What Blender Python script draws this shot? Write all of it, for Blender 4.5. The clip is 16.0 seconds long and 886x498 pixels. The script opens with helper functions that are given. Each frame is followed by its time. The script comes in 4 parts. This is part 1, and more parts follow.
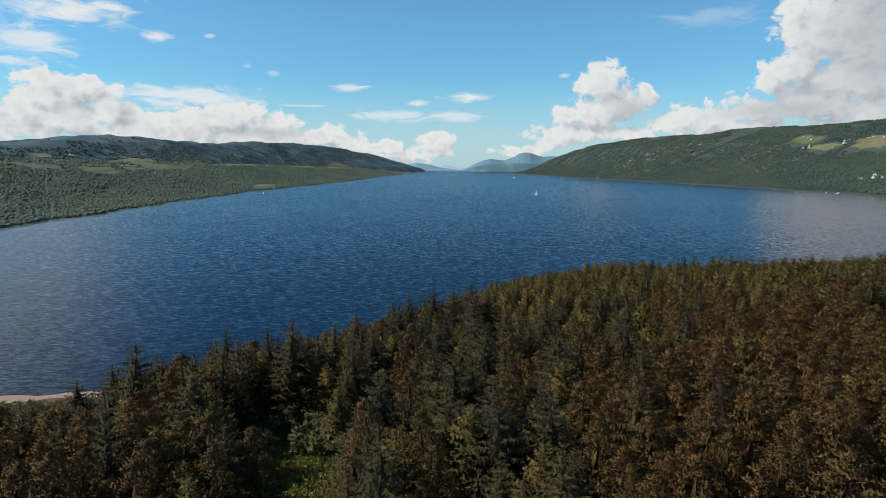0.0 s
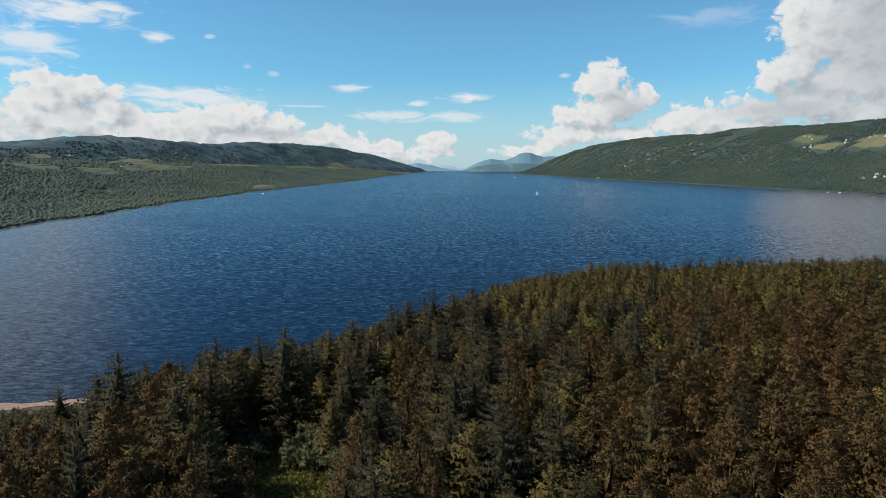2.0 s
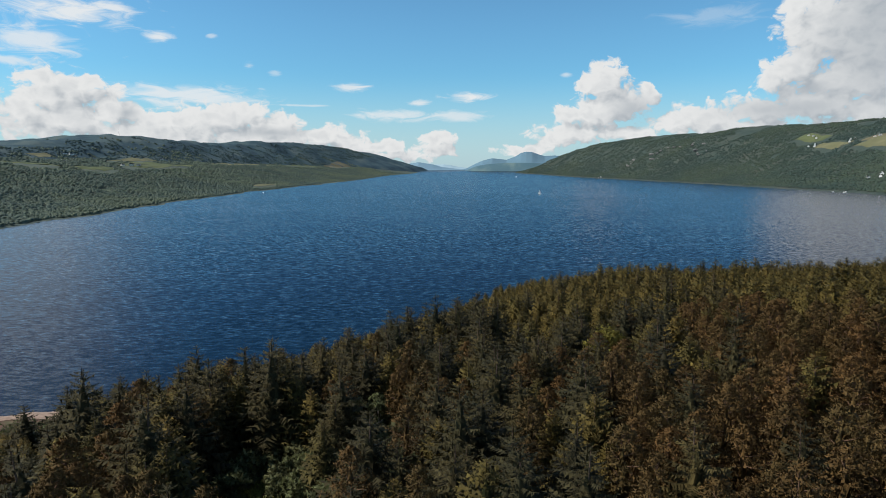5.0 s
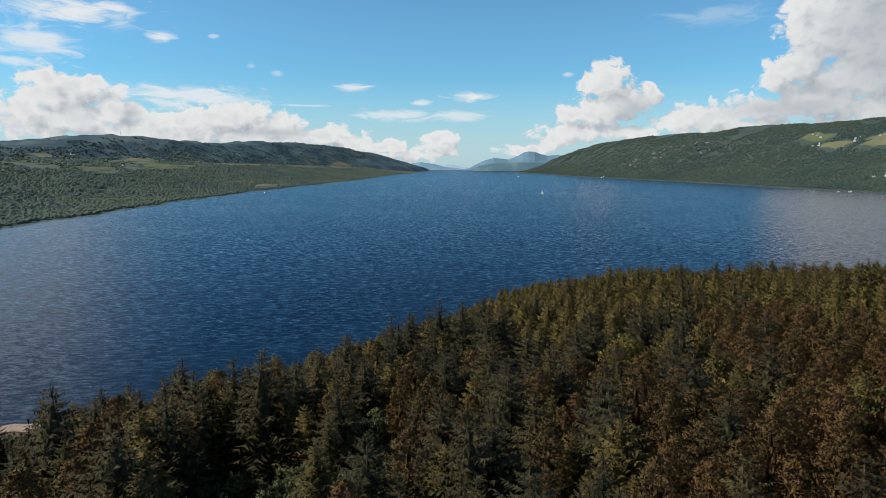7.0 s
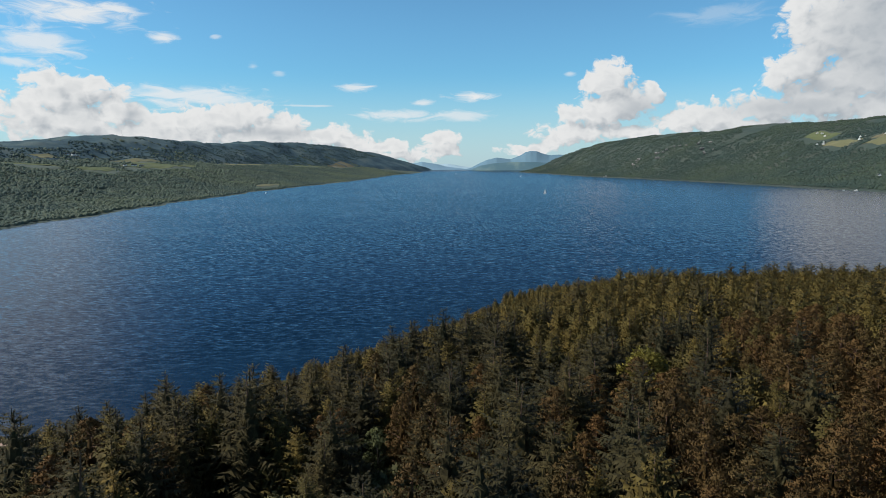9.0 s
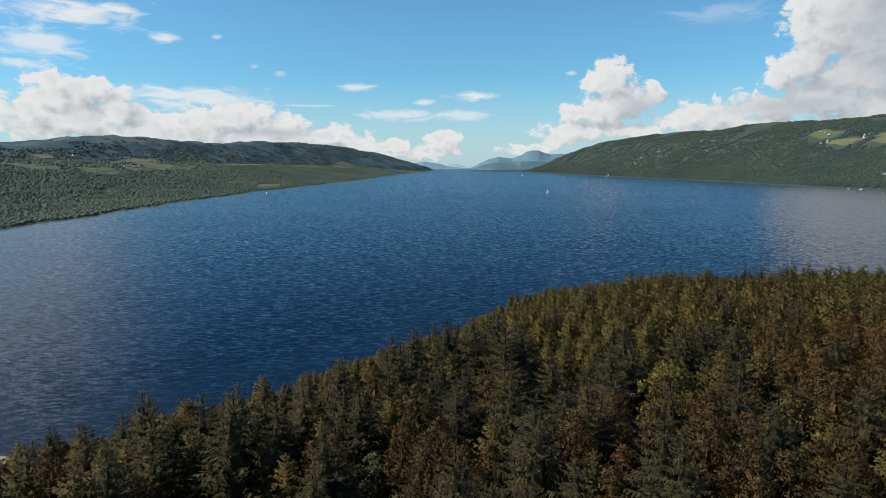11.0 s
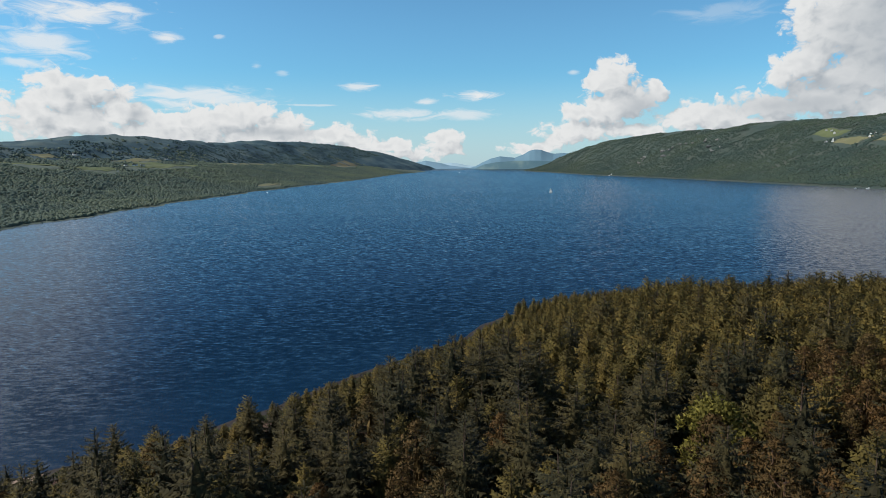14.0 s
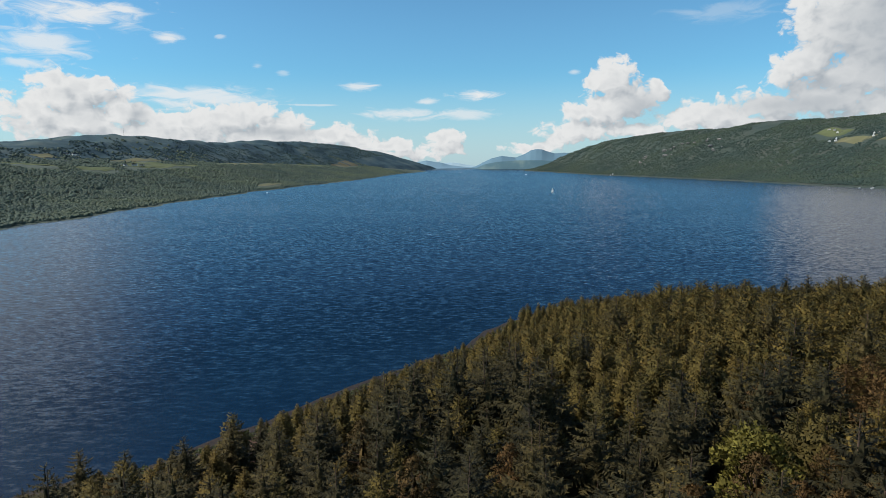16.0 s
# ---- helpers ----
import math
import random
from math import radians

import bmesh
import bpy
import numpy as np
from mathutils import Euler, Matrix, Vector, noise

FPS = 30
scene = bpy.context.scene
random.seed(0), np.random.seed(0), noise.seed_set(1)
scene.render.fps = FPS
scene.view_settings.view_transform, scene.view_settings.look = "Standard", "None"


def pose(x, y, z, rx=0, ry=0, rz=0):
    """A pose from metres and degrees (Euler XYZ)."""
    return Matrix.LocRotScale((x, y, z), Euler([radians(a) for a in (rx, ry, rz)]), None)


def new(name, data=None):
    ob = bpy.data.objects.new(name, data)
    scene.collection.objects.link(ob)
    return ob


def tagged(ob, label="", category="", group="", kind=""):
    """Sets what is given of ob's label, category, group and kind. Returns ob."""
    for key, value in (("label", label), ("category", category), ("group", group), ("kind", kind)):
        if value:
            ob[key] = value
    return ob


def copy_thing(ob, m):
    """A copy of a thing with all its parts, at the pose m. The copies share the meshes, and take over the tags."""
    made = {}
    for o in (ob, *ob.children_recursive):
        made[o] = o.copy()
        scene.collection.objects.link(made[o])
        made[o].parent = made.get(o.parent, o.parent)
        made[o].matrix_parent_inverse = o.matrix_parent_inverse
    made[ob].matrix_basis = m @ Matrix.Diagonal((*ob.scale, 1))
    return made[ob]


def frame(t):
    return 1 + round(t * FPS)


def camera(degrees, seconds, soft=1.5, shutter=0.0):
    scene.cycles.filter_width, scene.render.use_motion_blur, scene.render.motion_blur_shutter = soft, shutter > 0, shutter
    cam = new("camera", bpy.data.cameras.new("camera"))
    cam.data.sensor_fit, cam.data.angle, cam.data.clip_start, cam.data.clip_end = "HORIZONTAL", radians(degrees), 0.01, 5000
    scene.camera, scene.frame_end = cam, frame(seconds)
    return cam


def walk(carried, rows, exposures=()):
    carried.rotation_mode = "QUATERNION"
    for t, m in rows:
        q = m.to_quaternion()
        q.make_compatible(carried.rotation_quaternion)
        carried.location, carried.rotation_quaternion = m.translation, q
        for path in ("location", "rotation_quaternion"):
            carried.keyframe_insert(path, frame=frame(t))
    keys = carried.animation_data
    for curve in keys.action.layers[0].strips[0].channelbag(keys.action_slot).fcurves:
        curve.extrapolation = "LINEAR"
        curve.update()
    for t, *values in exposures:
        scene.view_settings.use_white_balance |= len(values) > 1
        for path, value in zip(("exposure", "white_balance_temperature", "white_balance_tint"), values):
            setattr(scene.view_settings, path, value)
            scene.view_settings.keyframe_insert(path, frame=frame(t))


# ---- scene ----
# camera: a drone gliding forward over the wood; seconds, place, yaw, pitch, roll
cam = camera(73.7, 16.0, soft=0.9)
PATH = (
    (0, 0.19, -0.57, 64.98, -0.074, -7.762, 0.045),
    (0.5, 0.27, 0.79, 64.91, -0.048, -7.739, 0.001),
    (1, 0.31, 2.25, 64.82, -0.038, -7.732, -0.026),
    (1.5, 0.33, 3.81, 64.71, -0.036, -7.735, -0.040),
    (2, 0.32, 5.47, 64.59, -0.035, -7.744, -0.044),
    (2.5, 0.30, 7.20, 64.46, -0.031, -7.755, -0.042),
    (3, 0.25, 9.02, 64.32, -0.021, -7.768, -0.036),
    (3.5, 0.19, 10.90, 64.18, -0.003, -7.780, -0.029),
    (4, 0.11, 12.85, 64.04, 0.023, -7.790, -0.024),
    (4.5, 0.02, 14.86, 63.89, 0.056, -7.798, -0.022),
    (5, -0.09, 16.91, 63.76, 0.097, -7.804, -0.024),
    (5.5, -0.20, 19.02, 63.62, 0.142, -7.808, -0.031),
    (6, -0.32, 21.16, 63.49, 0.192, -7.811, -0.044),
    (6.5, -0.45, 23.33, 63.37, 0.244, -7.814, -0.063),
    (7, -0.58, 25.53, 63.26, 0.297, -7.816, -0.088),
    (7.5, -0.72, 27.75, 63.16, 0.350, -7.818, -0.117),
    (8, -0.86, 29.99, 63.07, 0.400, -7.821, -0.151),
    (8.5, -0.99, 32.25, 62.98, 0.449, -7.825, -0.187),
    (9, -1.13, 34.52, 62.91, 0.494, -7.831, -0.225),
    (9.5, -1.27, 36.79, 62.84, 0.537, -7.839, -0.263),
    (10, -1.40, 39.08, 62.79, 0.576, -7.847, -0.299),
    (10.5, -1.53, 41.37, 62.74, 0.613, -7.858, -0.332),
    (11, -1.66, 43.66, 62.70, 0.648, -7.869, -0.361),
    (11.5, -1.77, 45.97, 62.67, 0.681, -7.880, -0.384),
    (12, -1.88, 48.28, 62.64, 0.715, -7.892, -0.401),
    (12.5, -1.98, 50.61, 62.61, 0.748, -7.902, -0.412),
    (13, -2.07, 52.96, 62.59, 0.783, -7.912, -0.416),
    (13.5, -2.15, 55.33, 62.56, 0.818, -7.921, -0.415),
    (14, -2.22, 57.74, 62.53, 0.852, -7.928, -0.410),
    (14.5, -2.28, 60.18, 62.49, 0.885, -7.933, -0.405),
    (15, -2.33, 62.67, 62.44, 0.914, -7.938, -0.405),
    (15.5, -2.36, 65.22, 62.38, 0.933, -7.942, -0.413),
    (16, -2.38, 67.85, 62.31, 0.938, -7.949, -0.439),
)
walk(cam, [(t, pose(x, y, z, 90 + pitch, 0, yaw) @ pose(0, 0, 0, 0, 0, roll)) for t, x, y, z, yaw, pitch, roll in PATH],
     exposures=((0, 0.0), (16, 0.0)))

# ---------------------------------------------------------------- light and sky
SUN_AZ, SUN_EL = -97.0, 45.0          # degrees from +y towards +x, and above the horizon
sun_way = Vector((math.sin(radians(SUN_AZ)) * math.cos(radians(SUN_EL)), math.cos(radians(SUN_AZ)) * math.cos(radians(SUN_EL)), math.sin(radians(SUN_EL))))
sun = new("sun", bpy.data.lights.new("sun", "SUN"))
sun.data.energy, sun.data.angle, sun.data.color = 5.0, radians(0.5), (1.0, 0.94, 0.84)
sun.rotation_euler = sun_way.to_track_quat("Z", "Y").to_euler()

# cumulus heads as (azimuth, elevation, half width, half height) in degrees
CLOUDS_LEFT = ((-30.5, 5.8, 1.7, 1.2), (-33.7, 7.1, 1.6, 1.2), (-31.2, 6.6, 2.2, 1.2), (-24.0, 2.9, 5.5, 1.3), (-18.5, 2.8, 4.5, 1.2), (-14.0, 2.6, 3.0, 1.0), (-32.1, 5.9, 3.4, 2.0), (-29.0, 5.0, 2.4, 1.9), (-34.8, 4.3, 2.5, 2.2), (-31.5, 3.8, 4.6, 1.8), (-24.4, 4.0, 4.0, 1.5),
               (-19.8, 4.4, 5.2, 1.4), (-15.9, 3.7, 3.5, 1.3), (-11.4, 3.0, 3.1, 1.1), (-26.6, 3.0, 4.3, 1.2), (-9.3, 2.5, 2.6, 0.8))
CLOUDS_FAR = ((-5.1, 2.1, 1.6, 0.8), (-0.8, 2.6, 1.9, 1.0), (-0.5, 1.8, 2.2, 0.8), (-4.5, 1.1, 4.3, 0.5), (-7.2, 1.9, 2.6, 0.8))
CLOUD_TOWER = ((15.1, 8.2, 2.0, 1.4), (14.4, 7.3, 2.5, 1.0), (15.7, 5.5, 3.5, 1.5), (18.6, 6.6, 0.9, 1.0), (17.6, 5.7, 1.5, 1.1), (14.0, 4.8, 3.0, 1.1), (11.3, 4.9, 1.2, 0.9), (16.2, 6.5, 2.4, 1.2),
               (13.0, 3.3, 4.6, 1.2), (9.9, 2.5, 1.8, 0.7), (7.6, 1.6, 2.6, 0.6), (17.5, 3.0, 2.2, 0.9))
# The last heap is added above the view for the eastern water's reflection.
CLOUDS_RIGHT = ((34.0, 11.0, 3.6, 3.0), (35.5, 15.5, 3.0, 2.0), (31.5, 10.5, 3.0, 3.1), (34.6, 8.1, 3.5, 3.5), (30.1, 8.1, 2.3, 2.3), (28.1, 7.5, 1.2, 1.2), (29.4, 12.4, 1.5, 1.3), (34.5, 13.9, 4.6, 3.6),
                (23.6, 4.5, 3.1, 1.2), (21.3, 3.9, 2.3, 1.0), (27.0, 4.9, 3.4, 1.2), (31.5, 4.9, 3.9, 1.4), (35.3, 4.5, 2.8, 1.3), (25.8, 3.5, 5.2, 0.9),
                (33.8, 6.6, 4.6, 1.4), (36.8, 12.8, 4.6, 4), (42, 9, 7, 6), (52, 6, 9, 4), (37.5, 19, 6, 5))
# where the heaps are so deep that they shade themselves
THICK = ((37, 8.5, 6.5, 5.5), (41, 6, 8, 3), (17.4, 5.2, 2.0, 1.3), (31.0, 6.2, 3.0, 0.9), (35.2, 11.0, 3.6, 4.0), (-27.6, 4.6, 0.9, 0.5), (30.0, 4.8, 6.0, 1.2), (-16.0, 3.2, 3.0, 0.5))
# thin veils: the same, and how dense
# The last three are added mostly out of view to pale the western water.
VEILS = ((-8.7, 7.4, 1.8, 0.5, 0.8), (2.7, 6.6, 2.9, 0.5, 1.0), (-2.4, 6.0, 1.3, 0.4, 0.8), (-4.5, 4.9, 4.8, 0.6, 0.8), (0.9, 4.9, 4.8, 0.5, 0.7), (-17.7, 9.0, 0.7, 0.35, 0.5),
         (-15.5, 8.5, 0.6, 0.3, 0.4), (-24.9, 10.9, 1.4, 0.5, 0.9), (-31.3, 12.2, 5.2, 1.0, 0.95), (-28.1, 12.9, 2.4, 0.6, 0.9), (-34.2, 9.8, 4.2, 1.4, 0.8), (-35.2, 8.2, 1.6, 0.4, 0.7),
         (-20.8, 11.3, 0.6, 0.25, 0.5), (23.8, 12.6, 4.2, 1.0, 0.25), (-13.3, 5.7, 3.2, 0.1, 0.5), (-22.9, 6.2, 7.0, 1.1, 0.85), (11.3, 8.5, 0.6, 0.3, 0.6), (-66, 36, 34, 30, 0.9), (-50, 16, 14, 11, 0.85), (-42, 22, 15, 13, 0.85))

world = bpy.data.worlds.new("sky")
world.use_nodes = True
scene.world = world
wn, wl = world.node_tree.nodes, world.node_tree.links
wn.clear()


def link(n, slot, value):
    """Joins a socket to an input, or sets the input's value."""
    if isinstance(value, bpy.types.NodeSocket):
        n.id_data.links.new(value, slot)
    else:
        slot.default_value = value


def wmath(op, *args, clamp=False):
    n = wn.new("ShaderNodeMath")
    n.operation, n.use_clamp = op, clamp
    for k, value in enumerate(args):
        link(n, n.inputs[k], value)
    return n.outputs[0]


def wvec(op, *args):
    n = wn.new("ShaderNodeVectorMath")
    n.operation = op
    for k, value in enumerate(args):
        link(n, n.inputs[k], value)
    return n.outputs["Value"] if op == "LENGTH" else n.outputs[0]


def wnoise(place, scale, detail, rough, distortion=0.0):
    n = wn.new("ShaderNodeTexNoise")
    n.noise_dimensions = "2D"
    for key, value in (("Vector", place), ("Scale", scale), ("Detail", detail), ("Roughness", rough), ("Distortion", distortion)):
        link(n, n.inputs[key], value)
    return n


def wblend(factor, a, b):
    n = wn.new("ShaderNodeMix")
    n.data_type = "RGBA"
    for k, value in ((0, factor), (6, a), (7, b)):
        link(n, n.inputs[k], value)
    return n.outputs[2]


def smooth(x, lo, hi, a=0.0, b=1.0):
    n = wn.new("ShaderNodeMapRange")
    n.interpolation_type = "SMOOTHSTEP"
    for k, value in enumerate((x, lo, hi, a, b)):
        link(n, n.inputs[k], value)
    return n.outputs[0]


parts = wn.new("ShaderNodeSeparateXYZ")
link(parts, parts.inputs[0], wn.new("ShaderNodeTexCoord").outputs["Generated"])
axes = parts.outputs
azimuth = wmath("MULTIPLY", wmath("ARCTAN2", axes[0], axes[1]), 57.29578)
elevation = wmath("MULTIPLY", wmath("ARCSINE", axes[2]), 57.29578)
joined = wn.new("ShaderNodeCombineXYZ")
link(joined, joined.inputs[0], azimuth)
link(joined, joined.inputs[1], elevation)
spot = joined.outputs[0]


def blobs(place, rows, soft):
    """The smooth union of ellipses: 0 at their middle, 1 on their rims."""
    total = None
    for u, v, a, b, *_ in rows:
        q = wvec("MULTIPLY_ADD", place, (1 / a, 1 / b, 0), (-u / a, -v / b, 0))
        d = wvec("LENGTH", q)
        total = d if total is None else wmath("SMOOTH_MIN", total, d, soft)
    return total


def cumulus(place, fine_amount, heap_amount, heap_detail):
    """Density of the heaped clouds at a place of the sky."""
    drift = wnoise(place, 0.55, 2.0, 0.5).outputs["Color"]
    bent = wvec("ADD", place, wvec("MULTIPLY", wvec("SUBTRACT", drift, (0.5, 0.5, 0.5)), (1.6, 1.0, 0)))
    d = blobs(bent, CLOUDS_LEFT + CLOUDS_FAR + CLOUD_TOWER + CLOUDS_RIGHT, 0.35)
    wide = wvec("MULTIPLY", bent, (0.75, 1.0, 0))
    cells = wn.new("ShaderNodeTexVoronoi")
    cells.voronoi_dimensions, cells.feature = "2D", "SMOOTH_F1"
    for key, value in (("Vector", wide), ("Scale", 0.75), ("Detail", heap_detail), ("Roughness", 0.5), ("Lacunarity", 2.3), ("Smoothness", 0.3)):
        link(cells, cells.inputs[key], value)
    rough = wmath("MULTIPLY", wmath("SUBTRACT", 0.42, cells.outputs["Distance"]), heap_amount)
    if fine_amount:
        rough = wmath("ADD", rough, wmath("MULTIPLY", wmath("SUBTRACT", wnoise(wide, 1.5, 8.0, 0.58).outputs[0], 0.5), fine_amount))
    inside = wmath("ADD", wmath("SUBTRACT", 1.34, d), rough)
    # the rest of the sky, out of view, carries loose heaps too
    loose = wnoise(place, 0.05, 6.0, 0.55).outputs[0]
    aside = wmath("SUBTRACT", wmath("ABSOLUTE", azimuth), 46.0)
    above = wmath("SUBTRACT", elevation, 38.0)
    away = wmath("MULTIPLY", wmath("MAXIMUM", aside, above), 0.1, clamp=True)
    rest = wmath("SUBTRACT", wmath("MULTIPLY", wmath("SUBTRACT", loose, 0.6), 5.0), wmath("MULTIPLY", wmath("SUBTRACT", 1.0, away), 6.0))
    return wmath("MAXIMUM", inside, rest)


here = cumulus(spot, 0.5, 0.75, 3.0)
body = cumulus(spot, 0.0, 0.9, 1.6)
sunward = cumulus(wvec("ADD", spot, (-0.9, 1.1, 0)), 0.0, 0.9, 1.6)
cover = smooth(here, 0.0, 0.36)
turned = wmath("SUBTRACT", body, sunward)
deep = smooth(body, 0.55, 1.35)
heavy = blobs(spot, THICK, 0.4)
thick = smooth(heavy, 1.5, -0.1, 1.0, 0.3)
relief = wmath("ADD", smooth(turned, -1.2, 0.6), wmath("MULTIPLY", wmath("SUBTRACT", here, body), 0.35))
lit = wmath("MULTIPLY", wmath("SUBTRACT", relief, wmath("MULTIPLY", deep, 0.24), clamp=True), thick, clamp=True)
cloud_tone = wblend(lit, (3.9, 4.35, 4.8, 1), (7.9, 8.0, 8.0, 1))

veil = None
fray = wnoise(wvec("MULTIPLY", spot, (0.35, 1.3, 0)), 1.0, 7.0, 0.62, 0.6).outputs[0]
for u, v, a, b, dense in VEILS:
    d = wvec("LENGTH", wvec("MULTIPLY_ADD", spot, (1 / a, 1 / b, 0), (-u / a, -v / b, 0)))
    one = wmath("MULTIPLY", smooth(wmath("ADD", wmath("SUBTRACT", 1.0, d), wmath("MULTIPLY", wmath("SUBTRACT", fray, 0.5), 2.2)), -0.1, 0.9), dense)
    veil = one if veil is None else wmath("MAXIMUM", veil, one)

sky = wn.new("ShaderNodeTexSky")
sky.sky_type, sky.sun_disc, sky.sun_elevation, sky.sun_rotation = "NISHITA", False, radians(SUN_EL), radians(SUN_AZ)
sky.air_density, sky.dust_density, sky.ozone_density, sky.altitude = 1.0, 0.6, 2.0, 60.0
low = smooth(elevation, 0.5, 9.0, 0.7, 0.08)        # pale vapour above the horizon
blue = wvec("MULTIPLY", sky.outputs[0], (0.56, 1.18, 1.4))
zenith = wblend(smooth(elevation, 11.0, 34.0), blue, wvec("MULTIPLY", blue, (0.42, 0.58, 0.68)))      # the blue deepens overhead
hazed = wblend(low, zenith, (5.3, 6.6, 7.4, 1))
veiled = wblend(veil, hazed, (7.9, 8.2, 8.4, 1))
background = wn.new("ShaderNodeBackground")
link(background, background.inputs["Color"], wblend(cover, veiled, cloud_tone))
background.inputs["Strength"].default_value = 0.1
wl.new(background.outputs[0], wn.new("ShaderNodeOutputWorld").inputs["Surface"])

# ---------------------------------------------------------------- materials
def material(name):
    m = bpy.data.materials.new(name)
    m.use_nodes = True
    n = m.node_tree.nodes
    return m, n, m.node_tree.links, n["Principled BSDF"]


def colour_ramp(n, stops):
    r = n.new("ShaderNodeValToRGB")
    e = r.color_ramp.elements
    while len(e) < len(stops):
        e.new(0.5)
    for k, (at, c) in enumerate(stops):
        e[k].position, e[k].color = at, (*c, 1)
    return r


def mix(n, l, factor, a, b, mode="MIX"):
    x = n.new("ShaderNodeMix")
    x.data_type, x.blend_type = "RGBA", mode
    for k, value in ((0, factor), (6, a), (7, b)):
        if isinstance(value, bpy.types.NodeSocket):
            l.new(value, x.inputs[k])
        else:
            x.inputs[k].default_value = value if k == 0 else (*value, 1)
    return x.outputs[2]


def noise_tex(n, l, scale, detail=4.0, rough=0.55, stretch=(1, 1, 1), space="Object"):
    c, mp, t = n.new("ShaderNodeTexCoord"), n.new("ShaderNodeMapping"), n.new("ShaderNodeTexNoise")
    mp.inputs["Scale"].default_value = stretch
    l.new(c.outputs[space], mp.inputs[0])
    l.new(mp.outputs[0], t.inputs["Vector"])
    t.inputs["Scale"].default_value, t.inputs["Detail"].default_value, t.inputs["Roughness"].default_value = scale, detail, rough
    return t.outputs[0]


def bump(n, l, height, strength, distance, shader):
    b = n.new("ShaderNodeBump")
    b.inputs["Strength"].default_value, b.inputs["Distance"].default_value = strength, distance
    l.new(height, b.inputs["Height"])
    l.new(b.outputs[0], shader.inputs["Normal"])


def plain(name, stops, scale, rough=0.8, relief=0.3, depth=0.05, metal=0.0, detail=6.0):
    """Noise between a few tones, with relief of the same grain."""
    m, n, l, p = material(name)
    t = noise_tex(n, l, scale, detail)
    l.new(colour_ramp(n, stops).outputs[0], p.inputs["Base Color"])
    l.new(t, n["Color Ramp"].inputs[0])
    p.inputs["Roughness"].default_value, p.inputs["Metallic"].default_value = rough, metal
    p.inputs["Specular IOR Level"].default_value = 0.25
    bump(n, l, t, relief, depth, p)
    return m


def foliage(name, tones, islands=False, clear=0.04, mass=False, vary=1.0):
    """Needles or leaves: a tone for each tree or clump, and a finer one along the boughs."""
    m, n, l, p = material(name)
    if islands:
        pick = noise_tex(n, l, 0.09, 2.0, 0.6)
    elif mass:
        pick = noise_tex(n, l, 0.21, 1.0, 0.5)
    else:
        pick = n.new("ShaderNodeObjectInfo").outputs["Random"]
    r = colour_ramp(n, [((k / (len(tones) - 1)) * (0.36 if mass or islands else 1) + (0.32 if mass or islands else 0), c) for k, c in enumerate(tones)])
    l.new(pick, r.inputs[0])
    fine = noise_tex(n, l, 0.8 if not islands else 0.12, 5.0, 0.65)
    shade = colour_ramp(n, [(0.3, (0.72, 0.7, 0.66)), (0.7, (1.32, 1.29, 1.22))] if not islands else [(0.3, (0.8, 0.8, 0.8)), (0.7, (1.18, 1.18, 1.15))])
    l.new(fine, shade.inputs[0])
    c = mix(n, l, 1.0, r.outputs[0], shade.outputs[0], "MULTIPLY")
    if not islands:      # random tone per spray, its wide spread standing in for lit and shaded ones
        spray = colour_ramp(n, [(0.0, (1 - 0.42 * vary,) * 3), (0.5, (1 - 0.1 * vary,) * 3), (0.85, (1 + 0.28 * vary,) * 3), (1.0, (1 + 0.65 * vary,) * 3)])
        l.new(n.new("ShaderNodeNewGeometry").outputs["Random Per Island"], spray.inputs[0])
        c = mix(n, l, 1.0, c, spray.outputs[0], "MULTIPLY")
    if islands:
        crowns = colour_ramp(n, [(0.0, (0.8, 0.82, 0.85)), (0.6, (1.0, 1.0, 1.0)), (1.0, (1.25, 1.23, 1.15))])
        l.new(n.new("ShaderNodeNewGeometry").outputs["Random Per Island"], crowns.inputs[0])
        c = mix(n, l, 1.0, c, crowns.outputs[0], "MULTIPLY")
        zones = colour_ramp(n, [(0.36, (0.76, 0.85, 0.95)), (0.5, (0.98, 1.0, 1.0)), (0.64, (1.16, 1.12, 0.98))])
        l.new(noise_tex(n, l, 0.0032, 4.0, 0.6), zones.inputs[0])
        c = mix(n, l, 1.0, c, zones.outputs[0], "MULTIPLY")
    l.new(c, p.inputs["Base Color"])
    p.inputs["Roughness"].default_value, p.inputs["Specular IOR Level"].default_value = 0.75, 0.15
    thin = n.new("ShaderNodeBsdfTranslucent")
    l.new(c, thin.inputs[0])
    both = n.new("ShaderNodeMixShader")
    both.inputs[0].default_value = clear
    l.new(p.outputs[0], both.inputs[1])
    l.new(thin.outputs[0], both.inputs[2])
    l.new(both.outputs[0], n["Material Output"].inputs[0])
    return m


